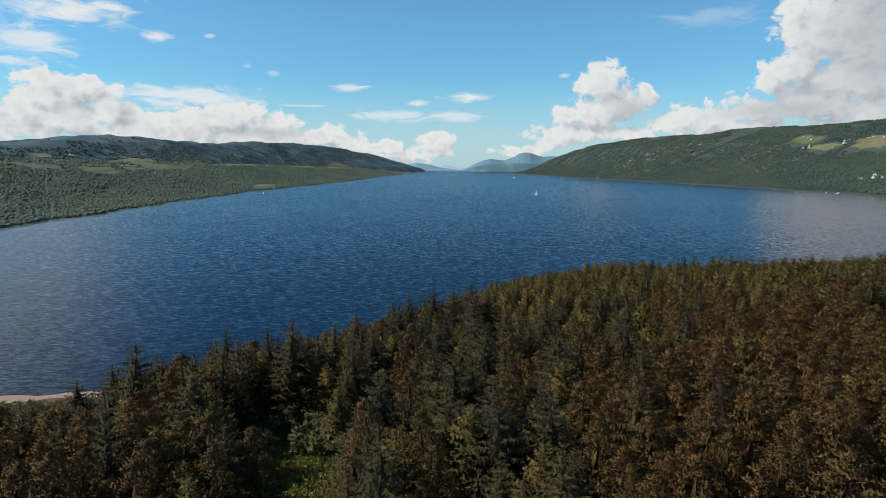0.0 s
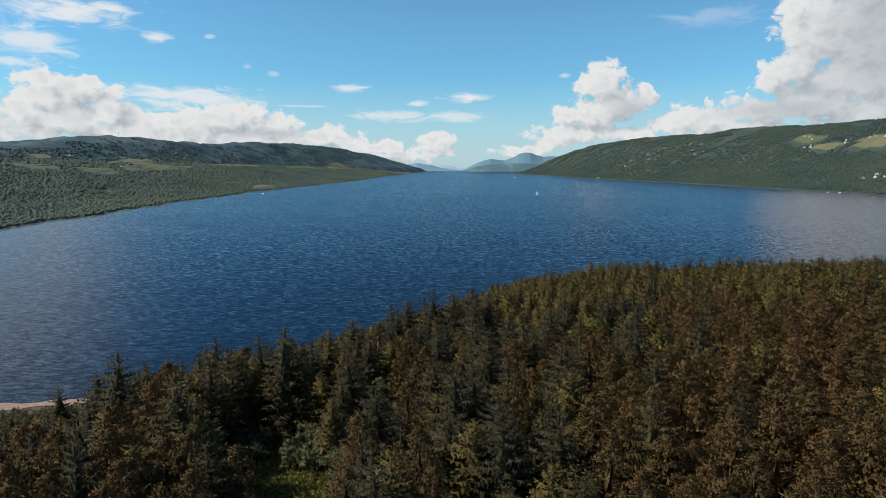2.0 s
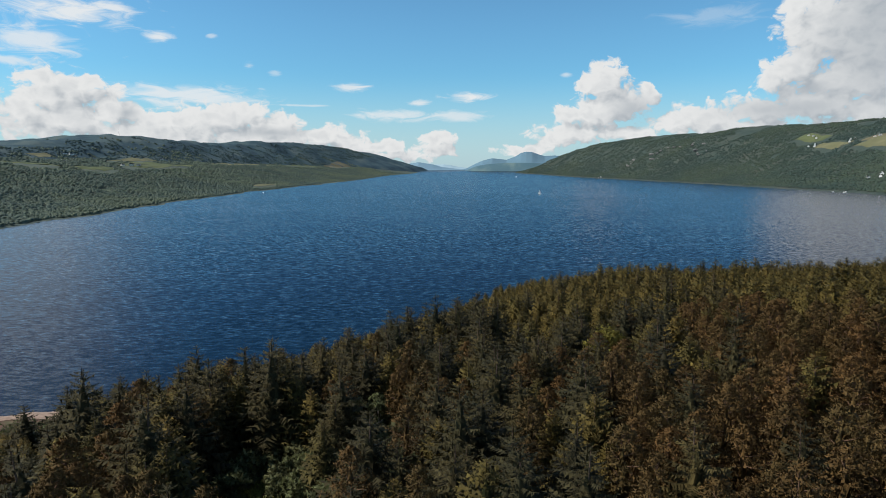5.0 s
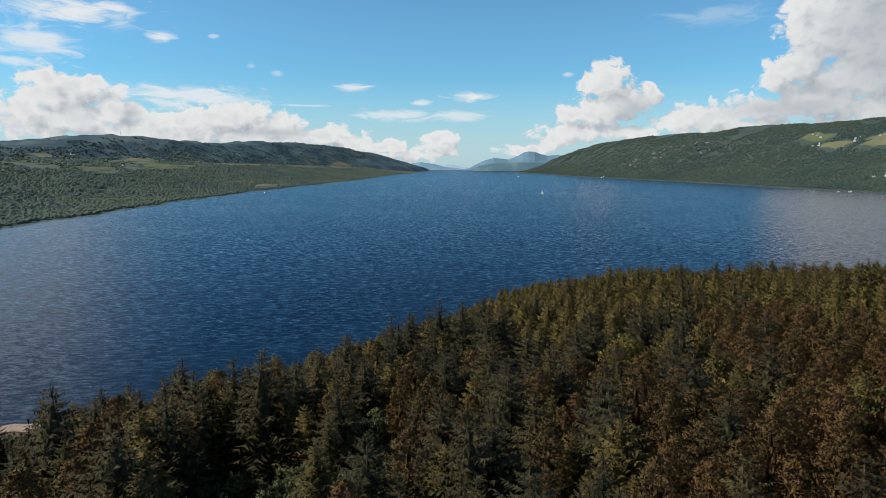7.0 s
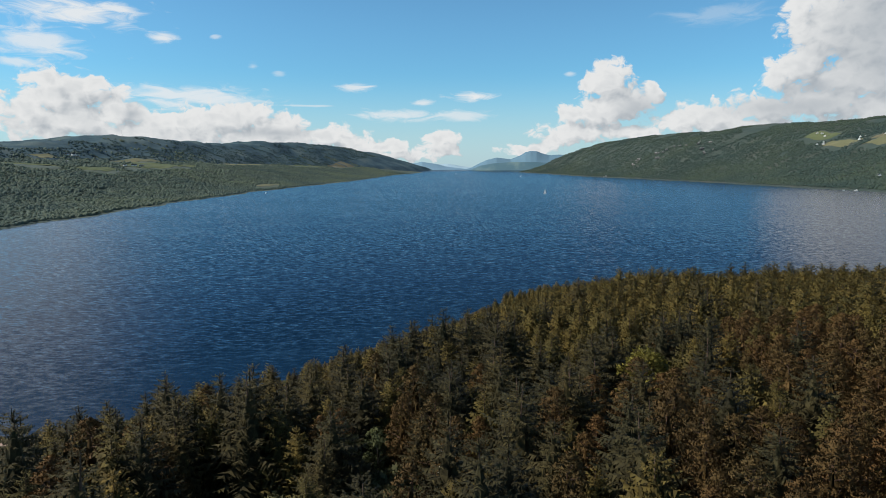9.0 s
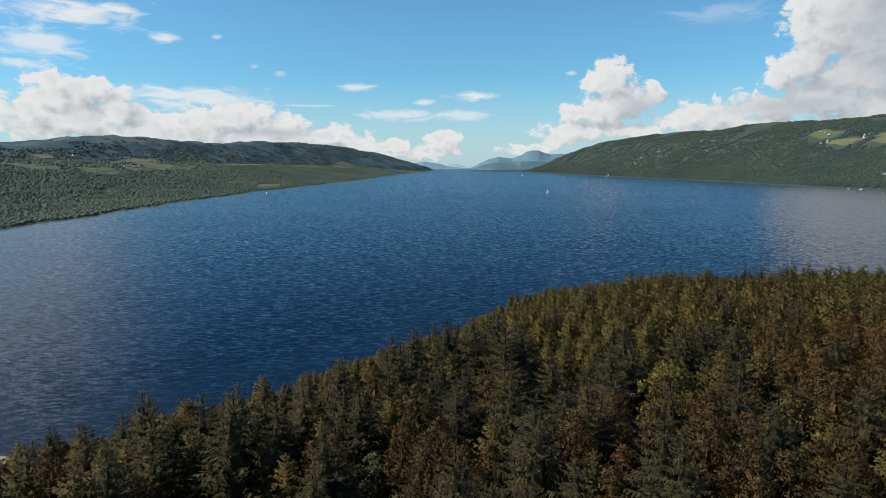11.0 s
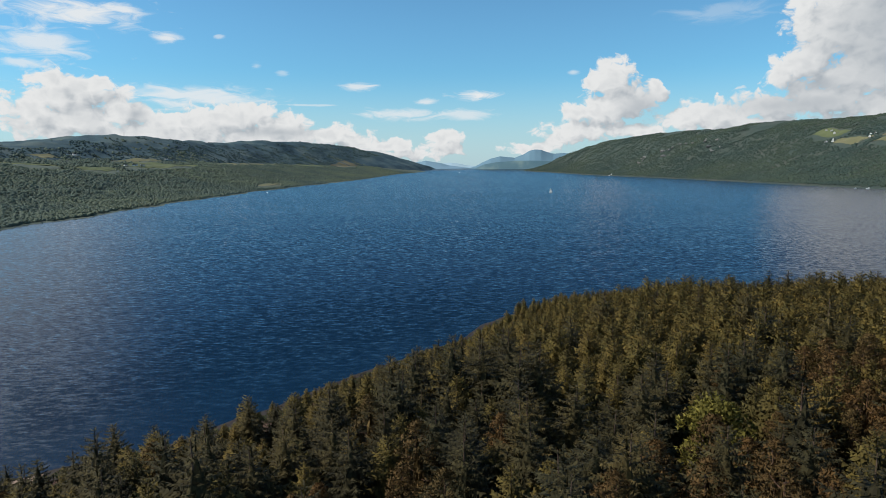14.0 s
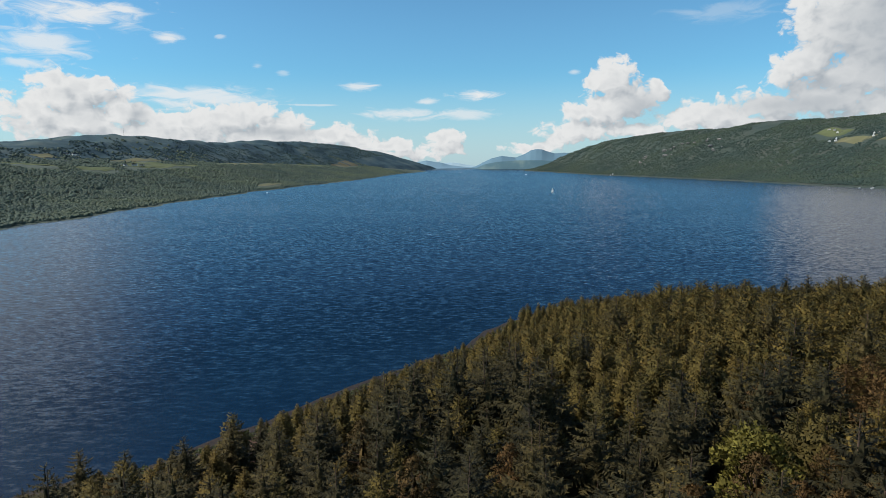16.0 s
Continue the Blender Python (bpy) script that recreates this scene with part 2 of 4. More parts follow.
def water_material():
    """Deep peaty loch water; wind ripples of three lengths tilt its surface, crests across the wind."""
    m, n, l, p = material("loch_water")
    p.inputs["Base Color"].default_value = (0.0016, 0.0122, 0.032, 1)
    p.inputs["Roughness"].default_value, p.inputs["IOR"].default_value = 0.15, 1.33
    c = n.new("ShaderNodeTexCoord")
    tilt = None
    for scale, stretch, slope, detail in ((0.75, (0.4, 1, 1), (0.1, 0.4, 0), 1.0), (2.4, (0.45, 1, 1), (0.14, 0.3, 0), 1.0), (0.012, (0.4, 1, 1), (0.01, 0.03, 0), 2.0)):
        mp, t = n.new("ShaderNodeMapping"), n.new("ShaderNodeTexNoise")
        mp.inputs["Scale"].default_value = stretch
        l.new(c.outputs["Object"], mp.inputs[0])
        l.new(mp.outputs[0], t.inputs["Vector"])
        t.inputs["Scale"].default_value, t.inputs["Detail"].default_value = scale, detail
        v = n.new("ShaderNodeVectorMath")
        v.operation = "MULTIPLY_ADD"
        l.new(t.outputs["Color"], v.inputs[0])
        v.inputs[1].default_value = slope
        v.inputs[2].default_value = (-0.5 * slope[0], -0.5 * slope[1], 0)
        if tilt is not None:
            add = n.new("ShaderNodeVectorMath")
            l.new(tilt, add.inputs[0])
            l.new(v.outputs[0], add.inputs[1])
            tilt = add.outputs[0]
        else:
            tilt = v.outputs[0]
    up = n.new("ShaderNodeVectorMath")
    l.new(tilt, up.inputs[0])
    up.inputs[1].default_value = (0, -0.112, 1)     # more of each ripple's near face shows than of its back
    even = n.new("ShaderNodeVectorMath")
    even.operation = "NORMALIZE"
    l.new(up.outputs[0], even.inputs[0])
    l.new(even.outputs[0], p.inputs["Normal"])
    return m


water_mat = water_material()
forest_floor_mat = plain("forest_floor", [(0.3, (0.05, 0.03, 0.022)), (0.5, (0.1, 0.055, 0.04)), (0.62, (0.06, 0.06, 0.025)), (0.8, (0.17, 0.09, 0.07))], 0.3, 0.95, 0.6, 0.4)
sand_mat = plain("shore_sand", [(0.3, (0.19, 0.13, 0.095)), (0.7, (0.31, 0.22, 0.17))], 0.7, 0.9, 0.4, 0.1)
wet_mat = plain("wet_stones", [(0.3, (0.014, 0.01, 0.008)), (0.55, (0.03, 0.02, 0.014)), (0.8, (0.06, 0.04, 0.028))], 0.9, 0.65, 0.6, 0.15)
grass_mat = plain("meadow_grass", [(0.3, (0.05, 0.075, 0.02)), (0.55, (0.1, 0.13, 0.035)), (0.75, (0.15, 0.17, 0.06))], 0.6, 0.9, 0.8, 0.4)
bark_mat = plain("conifer_bark", [(0.3, (0.05, 0.035, 0.025)), (0.7, (0.14, 0.09, 0.065))], 3.0, 0.95, 0.8, 0.05)
pine_bark_mat = plain("pine_bark", [(0.3, (0.06, 0.036, 0.024)), (0.7, (0.14, 0.08, 0.05))], 3.0, 0.95, 0.8, 0.05)
SPRUCE_TONES = [(0.023, 0.021, 0.01), (0.042, 0.035, 0.014), (0.029, 0.027, 0.0125), (0.058, 0.045, 0.016)]
PINE_TONES = [(0.057, 0.038, 0.0145), (0.084, 0.049, 0.0175), (0.069, 0.048, 0.0175), (0.1, 0.054, 0.019)]
LARCH_TONES = [(0.088, 0.066, 0.0165), (0.062, 0.052, 0.0155), (0.096, 0.068, 0.017), (0.05, 0.044, 0.0145)]
spruce_mat = foliage("spruce_needles", SPRUCE_TONES, vary=0.85)
pine_mat = foliage("pine_needles", PINE_TONES, vary=0.5)
larch_mat = foliage("larch_needles", LARCH_TONES, vary=0.7)
leaf_mat = foliage("broad_leaves", [(0.150, 0.128, 0.0264), (0.130, 0.119, 0.0286), (0.156, 0.135, 0.0352)], clear=0.3)
spruce_far = foliage("spruce_mass", SPRUCE_TONES, mass=True)
pine_far = foliage("pine_mass", PINE_TONES, mass=True, vary=0.5)
larch_far = foliage("larch_mass", LARCH_TONES, mass=True, vary=0.7)
# far woods: the blue-grey haze of distance is mixed into these leaf tones
broad_far = foliage("hazed_bank_leaves", [(0.088, 0.115, 0.096), (0.104, 0.134, 0.107), (0.12, 0.146, 0.11), (0.096, 0.124, 0.102)], True, 0.2)
broad_east = foliage("hazed_hillside_leaves", [(0.047, 0.073, 0.064), (0.056, 0.083, 0.068), (0.067, 0.09, 0.07), (0.052, 0.078, 0.066)], True, 0.2)
moor_wood = foliage("hazed_moor_leaves", [(0.036, 0.066, 0.07), (0.044, 0.075, 0.076), (0.052, 0.084, 0.08)], True, 0.2)
shrub_mat = foliage("shrub_leaves", [(0.075, 0.085, 0.04), (0.09, 0.105, 0.05), (0.1, 0.1, 0.05)], clear=0.3)
bracken_mat = foliage("bracken_fronds", [(0.14, 0.15, 0.04), (0.165, 0.17, 0.045)], clear=0.35)
dead_mat = plain("dead_wood", [(0.3, (0.3, 0.26, 0.22)), (0.7, (0.48, 0.43, 0.37))], 2.5, 0.9, 0.5, 0.03)
white_mat = plain("white_paint", [(0.3, (0.74, 0.73, 0.7)), (0.7, (0.82, 0.81, 0.79))], 0.8, 0.5, 0.1, 0.01)
sail_mat = plain("sail_cloth", [(0.3, (0.78, 0.78, 0.76)), (0.7, (0.84, 0.84, 0.82))], 0.6, 0.8, 0.1, 0.02)
slate_mat = plain("roof_slate", [(0.3, (0.08, 0.085, 0.095)), (0.7, (0.15, 0.155, 0.165))], 1.2, 0.7, 0.4, 0.03)
tile_mat = plain("roof_tiles", [(0.3, (0.2, 0.09, 0.06)), (0.7, (0.3, 0.15, 0.1))], 1.2, 0.8, 0.4, 0.03)
glass_mat = plain("window_glass", [(0.3, (0.02, 0.025, 0.03)), (0.7, (0.035, 0.04, 0.045))], 0.5, 0.08, 0.0, 0.01)
rock_mat = plain("grey_rock", [(0.3, (0.12, 0.115, 0.11)), (0.55, (0.22, 0.21, 0.2)), (0.75, (0.32, 0.31, 0.295))], 0.12, 0.9, 0.8, 1.5)
pasture_mat = plain("pasture", [(0.3, (0.07, 0.09, 0.042)), (0.7, (0.105, 0.118, 0.055))], 0.012, 0.95, 0.2, 0.5)
hay_mat = plain("dry_meadow", [(0.3, (0.105, 0.108, 0.058)), (0.7, (0.15, 0.142, 0.078))], 0.012, 0.95, 0.2, 0.5)
felled_mat = plain("felled_ground", [(0.3, (0.11, 0.1, 0.06)), (0.7, (0.15, 0.13, 0.08))], 0.012, 0.95, 0.3, 0.5)
# ---------------------------------------------------------------- lie of the land
# The loch runs along +y, its water at z = 0. Beyond NEAR metres from HUB distances are drawn together towards REACH, so that thirty
# kilometres of loch fit into the drawn range with every bearing and height angle kept.
HUB, NEAR, SPAN = (-1.0, 34.0, 63.5), 1500.0, 3300.0


def draw_in(p):
    """Places (n, 3) in true metres, drawn in along the line from HUB."""
    v = np.asarray(p, float) - HUB
    d = np.hypot(v[:, 0], v[:, 1]).clip(1e-6)
    near = np.where(d > NEAR, NEAR + SPAN * (1 - np.exp(-(d - NEAR).clip(0) / SPAN)), d)
    return v * (near / d)[:, None] + HUB


def wave(x, y, size, seed, octaves=4):
    """Smooth rolling noise of about -1 to 1."""
    r = np.random.RandomState(seed)
    total, gain = np.zeros(np.broadcast(x, y).shape), 1.0
    for k in range(octaves):
        for _ in range(5):
            a, ph = r.uniform(0, 2 * np.pi), r.uniform(0, 2 * np.pi)
            f = 2 * np.pi / size * r.uniform(0.7, 1.4)
            total = total + gain * np.sin((np.cos(a) * x + np.sin(a) * y) * f + ph) / 3.0
        gain, size = gain * 0.5, size * 0.5
    return total


def ease(x, lo, hi):
    t = ((x - lo) / (hi - lo)).clip(0, 1)
    return t * t * (3 - 2 * t)


# near shore, from the west along the wooded point and round to the east
SHORE = np.array(((-900, 20), (-420, 95), (-220, 138), (-125, 160), (-92, 166), (-62, 186), (-27, 232), (2, 264), (12, 284), (23, 301), (46, 312), (110, 318), (200, 330), (330, 340), (900, 300)), float)


def inland(x, y):
    """Metres from the near shore, positive on land."""
    x, y = np.asarray(x, float), np.asarray(y, float)
    best = np.full(x.shape, 1e9)
    for a, b in zip(SHORE[:-1], SHORE[1:]):
        d = b - a
        t = (((x - a[0]) * d[0] + (y - a[1]) * d[1]) / (d @ d)).clip(0, 1)
        best = np.minimum(best, np.hypot(x - a[0] - t * d[0], y - a[1] - t * d[1]))
    return np.where(y < np.interp(x, SHORE[:, 0], SHORE[:, 1]), best, -best)


def ground_z(x, y):
    """Height of the wooded land above the loch."""
    x, y = np.asarray(x, float), np.asarray(y, float)
    s = inland(x, y) + 1.5 * wave(x, y, 30, 3, 2)
    land = 0.08 * s.clip(0, 6) + 13.5 * (1 - np.exp(-(s - 5).clip(0) / 62)) * (1 - 0.6 * ease(-x, 68, 105)) + 21 * np.exp(-((x - 150) ** 2 + (y - 105) ** 2) / 6400)
    land = land + 4.0 * np.exp(-((x - 28) ** 2 + (y - 85) ** 2) / 2400) + 0.35 * wave(x, y, 24, 4, 3) * ease(s, 4, 30)
    return np.where(s > 0, land, 0.12 * s.clip(-40, 0))


# heights along the western and eastern hills: metres up the loch, metres high
RIDGE_WEST = np.array(((0, 150), (2401, 161), (2600, 184), (2793, 190), (3117, 228), (3526, 248), (3773, 235), (4058, 247), (4338, 235), (4903, 262), (5473, 300), (6630, 331), (8405, 346),
                       (11480, 361), (13545, 337), (18104, 272), (24000, 60)), float)
RIDGE_EAST = np.array(((0, 262), (2535, 268), (2855, 275), (3226, 284), (3421, 300), (3778, 289), (3928, 286), (4777, 321), (5744, 328), (6289, 329), (7471, 272), (9200, 144), (10980, -10)), float)


def west_edge(x, y):
    """Metres from the western shore, positive on land."""
    return -505 + 38 * (1 - ease(y, 550, 1150)) - 40 * np.sin(y / 700.0) * ease(y, 900, 2000) + 12 * wave(x * 0, y, 260, 11, 3) + 110 * ease(y, 3500, 6500) - x


def west_bank(x, y):
    """The wooded slope and the farmland above it."""
    s = west_edge(x, y)
    z = 70 * ease(s, -30, 620) + 26 * ease(s, 450, 1000) + 3.5 * wave(x, y, 160, 13, 3) * ease(s, 20, 200)
    z = z - 300 * ease(s, 1150, 1500)
    return np.where(s > 0, 0.5 + z, 0.03 * s.clip(-200, 0))


def west_hills(x, y):
    """The moorland hills behind."""
    s = west_edge(x, y)
    far = ease(y, 4000, 9000)
    top = np.interp(y, RIDGE_WEST[:, 0], RIDGE_WEST[:, 1])
    z = 60 + (top - 60) * ease(s, 620 - 560 * far, 1290 - 100 * far) + (6 * wave(x, y, 700, 12, 4) + 4 * wave(x, y, 240, 14, 3)) * ease(s, 700, 1000) * (1 - ease(s, 1150, 1260)) + (5 * wave(x * 0.4, y, 520, 15, 3) + 8 * np.abs(wave(x * 0.5, y, 640, 16, 4)) - 4) * ease(s, 850, 1200) + 4.5 * wave(x, y, 230, 17, 3) * ease(s, 640, 800) - 0.06 * (s - 1300).clip(0)
    z = z - (60 + 20) * (1 - ease(s, 560 - 556 * far, 800 - 500 * far))
    return np.where(s > 0, z, -20.0 + 0 * s)


def east_edge(x, y):
    """Metres from the eastern shore, positive on land."""
    return x - (1050 + 10 * wave(x * 0, y, 300, 21, 3) + 60 * ease(-y, -1700, -900) - 110 * ease(y, 2200, 4200) + 700 * ease(y, 7600, 11000))


def east_hill(x, y):
    """The steep wooded hillside under a moor."""
    s = east_edge(x, y)
    top = np.interp(y, RIDGE_EAST[:, 0], RIDGE_EAST[:, 1])
    up = 0.62 * ease(s, -60, 620) + 0.38 * ease(s, 250, 860)
    z = top * up + 10 * wave(x, y, 600, 22, 4) * ease(s, 150, 400) * (1 - ease(s, 640, 780)) + 2.5 * wave(x, y, 130, 23, 3) * ease(s, 20, 150) - 0.05 * (s - 900).clip(0)
    return np.where(s > 0, 0.5 + z, 0.03 * s.clip(-200, 0))


# open ground on the far banks: x, y, half width, half length, what grows there
FIELDS_WEST = ((-1160, 1650, 95, 46, "grass"), (-1465, 2200, 26, 60, "hay"), (-1000, 1735, 42, 40, "grass"), (-1350, 2600, 26, 200, "hay"), (-1165, 2400, 58, 110, "grass"),
               (-1065, 2220, 40, 240, "grass"), (-1190, 3560, 55, 420, "hay"), (-1120, 4700, 60, 420, "grass"), (-1040, 5800, 70, 420, "felled"), (-607, 2030, 16, 110, "hay"))
FIELDS_EAST = ((1535, 2530, 26, 95, "grass"), (1482, 2300, 20, 90, "hay"), (1455, 2030, 34, 90, "hay"), (1500, 2090, 13, 80, "felled"))


def in_fields(x, y, fields, grow=0.0, before=(1, 1.035, 1.07)):
    inside = np.zeros(np.broadcast(x, y).shape, bool)
    for cx, cy, a, b, _ in fields:
        for k in before:
            inside |= np.maximum(np.abs(x * k - cx) / (a + grow), np.abs(y * k - cy) / (b + grow)) < 1
    return inside


def west_top(x, y):
    return np.maximum(west_bank(x, y), west_hills(x, y))


# outlines of the farthest hills: bearing (x over y), metres high, at the given distance up the loch
DOME = np.array(((0.023, -20), (0.039, 60), (0.051, 180), (0.065, 300), (0.081, 372), (0.105, 322), (0.121, 440), (0.129, 535), (0.138, 575), (0.148, 565), (0.157, 500), (0.169, 440), (0.185, 458),
                 (0.199, 440), (0.215, 510), (0.233, 440), (0.293, 200), (0.353, -20)), float)
FORELAND = np.array(((0.034, -20), (0.042, 35), (0.055, 110), (0.075, 160), (0.105, 190), (0.145, 190), (0.18, 160), (0.205, 100), (0.26, -20)), float)
RIDGE_FAR = np.array(((-0.13, -20), (-0.1, 170), (-0.083, 190), (-0.066, 205), (-0.055, 225), (-0.043, 270), (-0.03, 225), (-0.018, 190), (-0.005, 110), (0.012, 60), (0.03, 20), (0.05, -20)), float)
RIDGE_PALE = np.array(((-0.05, -20), (-0.02, 200), (0.0, 230), (0.012, 190), (0.024, 120), (0.038, 80), (0.05, -20)), float)


def outline(profile, middle, depth, seed):
    """A far hill with that outline, its flanks falling away before and behind."""
    def height(x, y):
        top = np.interp(x / y, profile[:, 0], profile[:, 1])
        fall = np.exp(-((y - middle) / depth) ** 2)
        return (top + 30) * fall * (1 + 0.07 * wave(x, y, 2200, seed, 3) * (1 - fall)) - 30
    return height
# ---------------------------------------------------------------- meshes
def mesh(name, verts, faces, mat, smooth_faces=False):
    """A mesh from arrays of places and of triangles or quads."""
    me = bpy.data.meshes.new(name)
    verts, faces = np.asarray(verts, np.float32), np.asarray(faces, np.int32)
    size = faces.shape[1]
    me.vertices.add(len(verts))
    me.vertices.foreach_set("co", verts.ravel())
    me.loops.add(faces.size)
    me.loops.foreach_set("vertex_index", faces.ravel())
    me.polygons.add(len(faces))
    me.polygons.foreach_set("loop_start", np.arange(0, faces.size, size, dtype=np.int32))
    me.polygons.foreach_set("use_smooth", np.full(len(faces), smooth_faces))
    me.materials.append(mat)
    me.update(calc_edges=True)
    me.validate()
    return me


def face_out(v, f, way, loose=0.35):
    """Turns triangles to face along the ways given for them, and gives each triangle's normal, mostly that way."""
    n = np.cross(v[f[:, 1]] - v[f[:, 0]], v[f[:, 2]] - v[f[:, 0]])
    n /= np.linalg.norm(n, axis=1, keepdims=True).clip(1e-9)
    way = way / np.linalg.norm(way, axis=1, keepdims=True).clip(1e-9)
    back = (n * way).sum(1) < 0
    f = np.where(back[:, None], f[:, ::-1], f)
    n = np.where(back[:, None], -n, n)
    out = (1 - loose) * way + loose * n
    return f, out / np.linalg.norm(out, axis=1, keepdims=True)


def weld(v, f):
    """Joins corners that fall together, so that the sprays of one bough hang together."""
    flat, back = np.unique(np.round(v[f].reshape(-1, 3), 4), axis=0, return_inverse=True)
    return flat, back.reshape(-1, 3)


def leaf_mesh(name, v, f, mat, way, loose):
    """A crown of loose sprays, each lit mostly from the way given for it."""
    f, n = face_out(v, f, way, loose)
    me = mesh(name, *weld(v, f), mat, True)
    if len(me.polygons) == len(f):
        me.normals_split_custom_set(np.repeat(n, 3, 0).tolist())
    return me


def child(name, me, parent, label=""):
    ob = new(name, me)
    ob.parent = parent
    return tagged(ob, label)


def part(name, bm, mat, parent, label=""):
    """Links a bmesh as one mesh under a thing or under a part."""
    me = bpy.data.meshes.new(name)
    bm.to_mesh(me)
    bm.free()
    me.materials.append(mat)
    return child(name, me, parent, label)


def grid_faces(rows, cols):
    k = (np.arange(rows - 1)[:, None] * cols + np.arange(cols - 1)).ravel()
    return np.stack([k, k + 1, k + cols + 1, k + cols], 1)


def fan_land(name, height, az0, az1, steps, rings, mat):
    """Land as a fan of rings round HUB, with the given height at true places, drawn in."""
    az = np.radians(np.linspace(az0, az1, steps))
    r, a = np.meshgrid(rings, az, indexing="ij")
    x, y = HUB[0] + r * np.sin(a), HUB[1] + r * np.cos(a)
    p = np.stack([x, y, height(x, y)], -1)
    n = np.cross(np.gradient(p, axis=1), np.gradient(p, axis=0)).reshape(-1, 3)       # slopes as they truly lie
    n /= np.linalg.norm(n, axis=1, keepdims=True).clip(1e-9)
    n *= np.sign(n[:, 2:])
    me = mesh(name, draw_in(p.reshape(-1, 3)), grid_faces(len(rings), steps), mat, True)
    me.normals_split_custom_set_from_vertices(n.tolist())
    return new(name, me)


def crown_shape(rng):
    """A lumpy leafy crown for a far tree, with loose sprays on it: places, triangles and the ways they face."""
    sides = 6
    v = [np.array((0, 0, rng.uniform(0.8, 1.1)))]
    for z, r in ((0.55, 0.62), (-0.25, 0.95)):
        for q in range(sides):
            a = 2 * np.pi * (q + rng.uniform(-0.25, 0.25) + (0.5 if z < 0 else 0)) / sides
            k = r * rng.uniform(0.7, 1.2)
            v.append(np.array((k * np.cos(a), k * np.sin(a), z + rng.uniform(-0.2, 0.2))))
    f = [(0, 1 + q, 1 + (q + 1) % sides) for q in range(sides)]
    for q in range(sides):
        a, b, c, d = 1 + q, 1 + (q + 1) % sides, 1 + sides + q, 1 + sides + (q + 1) % sides
        f += [(a, c, b), (b, c, d)]
    for _ in range(4):
        d = rng.normal(size=3)
        d[2] = abs(d[2])
        d /= np.linalg.norm(d)
        side = np.cross(d, rng.normal(size=3)) * 0.3
        f.append((len(v), len(v) + 1, len(v) + 2))
        v += [d * 0.6 + side, d * 0.6 - side, d * rng.uniform(1.0, 1.3)]
    v, f = np.array(v), np.array(f)
    return v, f, v[f].mean(1) + (0, 0, 0.3)


def scatter(name, shapes, places, sizes, mat, rng, draw=True, loose=0.35):
    """Many small crowns as one mesh: each a turned, scaled copy of one of the shapes, lit as a rounded mass."""
    vs, fs, ns, at = [], [], [], 0
    pick = rng.randint(0, len(shapes), len(places))
    for k, (v, f, way) in enumerate(shapes):
        m = np.nonzero(pick == k)[0]
        if not len(m):
            continue
        f, n = face_out(v, f, way, loose)
        v, f = weld(v, f)
        keep = (f[:, 0] != f[:, 1]) & (f[:, 1] != f[:, 2]) & (f[:, 0] != f[:, 2])
        f, n = f[keep], np.repeat(n[keep], 3, 0)
        a = rng.uniform(0, 2 * np.pi, len(m))
        c, s = np.cos(a)[:, None], np.sin(a)[:, None]
        for src, dst, grow, shift in ((v, vs, sizes[m][:, None, :], places[m][:, None, :]), (n, ns, 1.0, 0.0)):
            w = np.stack([c * src[:, 0] - s * src[:, 1], s * src[:, 0] + c * src[:, 1], np.broadcast_to(src[:, 2], (len(m), len(src)))], -1) * grow + shift
            dst.append(w.reshape(-1, 3))
        fs.append((f[None] + at + len(v) * np.arange(len(m))[:, None, None]).reshape(-1, 3))
        at += len(v) * len(m)
    vs, fs = np.concatenate(vs), np.concatenate(fs)
    me = mesh(name, draw_in(vs) if draw else vs, fs, mat, True)
    if len(me.polygons) == len(fs):
        me.normals_split_custom_set(np.concatenate(ns).tolist())
    return new(name, me)


# ---------------------------------------------------------------- water and land
rings = np.concatenate([np.linspace(5, 600, 60), np.geomspace(610, 60000, 130)])
az = np.radians(np.linspace(-180, 180, 241))
r, a = np.meshgrid(rings, az, indexing="ij")
flat = np.stack([HUB[0] + r * np.sin(a), HUB[1] + r * np.cos(a), 0 * r], -1).reshape(-1, 3)
water = new("water", mesh("water", draw_in(flat), grid_faces(len(rings), len(az)), water_mat, True))
tagged(water, "dark blue wind-rippled water of a long loch", "water", kind="structure")

gx, gy = np.meshgrid(np.arange(-520, 601, 4.0), np.arange(-260, 352, 3.0))
land = np.stack([gx, gy, ground_z(gx, gy)], -1).reshape(-1, 3)
ground = new("ground", mesh("ground", land, grid_faces(*gx.shape), forest_floor_mat, True))
tagged(ground, "brown needle-strewn forest floor rising from the loch", "ground", kind="structure")

# a strip of sand at the western end, and wet stones along the rest of the water's edge
def shore_strip(name, x0, x1, offsets, mat, label, lift):
    t = np.linspace(x0, x1, int((x1 - x0) * 0.8))
    sy = np.interp(t, SHORE[:, 0], SHORE[:, 1])
    lean = np.gradient(sy, t)
    norm = np.hypot(1, lean)
    rows = []
    for k in offsets:
        k = k + 0.8 * wave(t, t * 0 + k, 14, 51, 2)
        x, y = t + k * lean / norm, sy - k / norm
        rows.append(np.stack([x, y, np.maximum(ground_z(x, y), -0.02) + lift], -1))
    ob = new(name, mesh(name, np.concatenate(rows), grid_faces(len(rows), len(t)), mat, True))
    return tagged(ob, label, name.split("_")[-1], kind="structure")


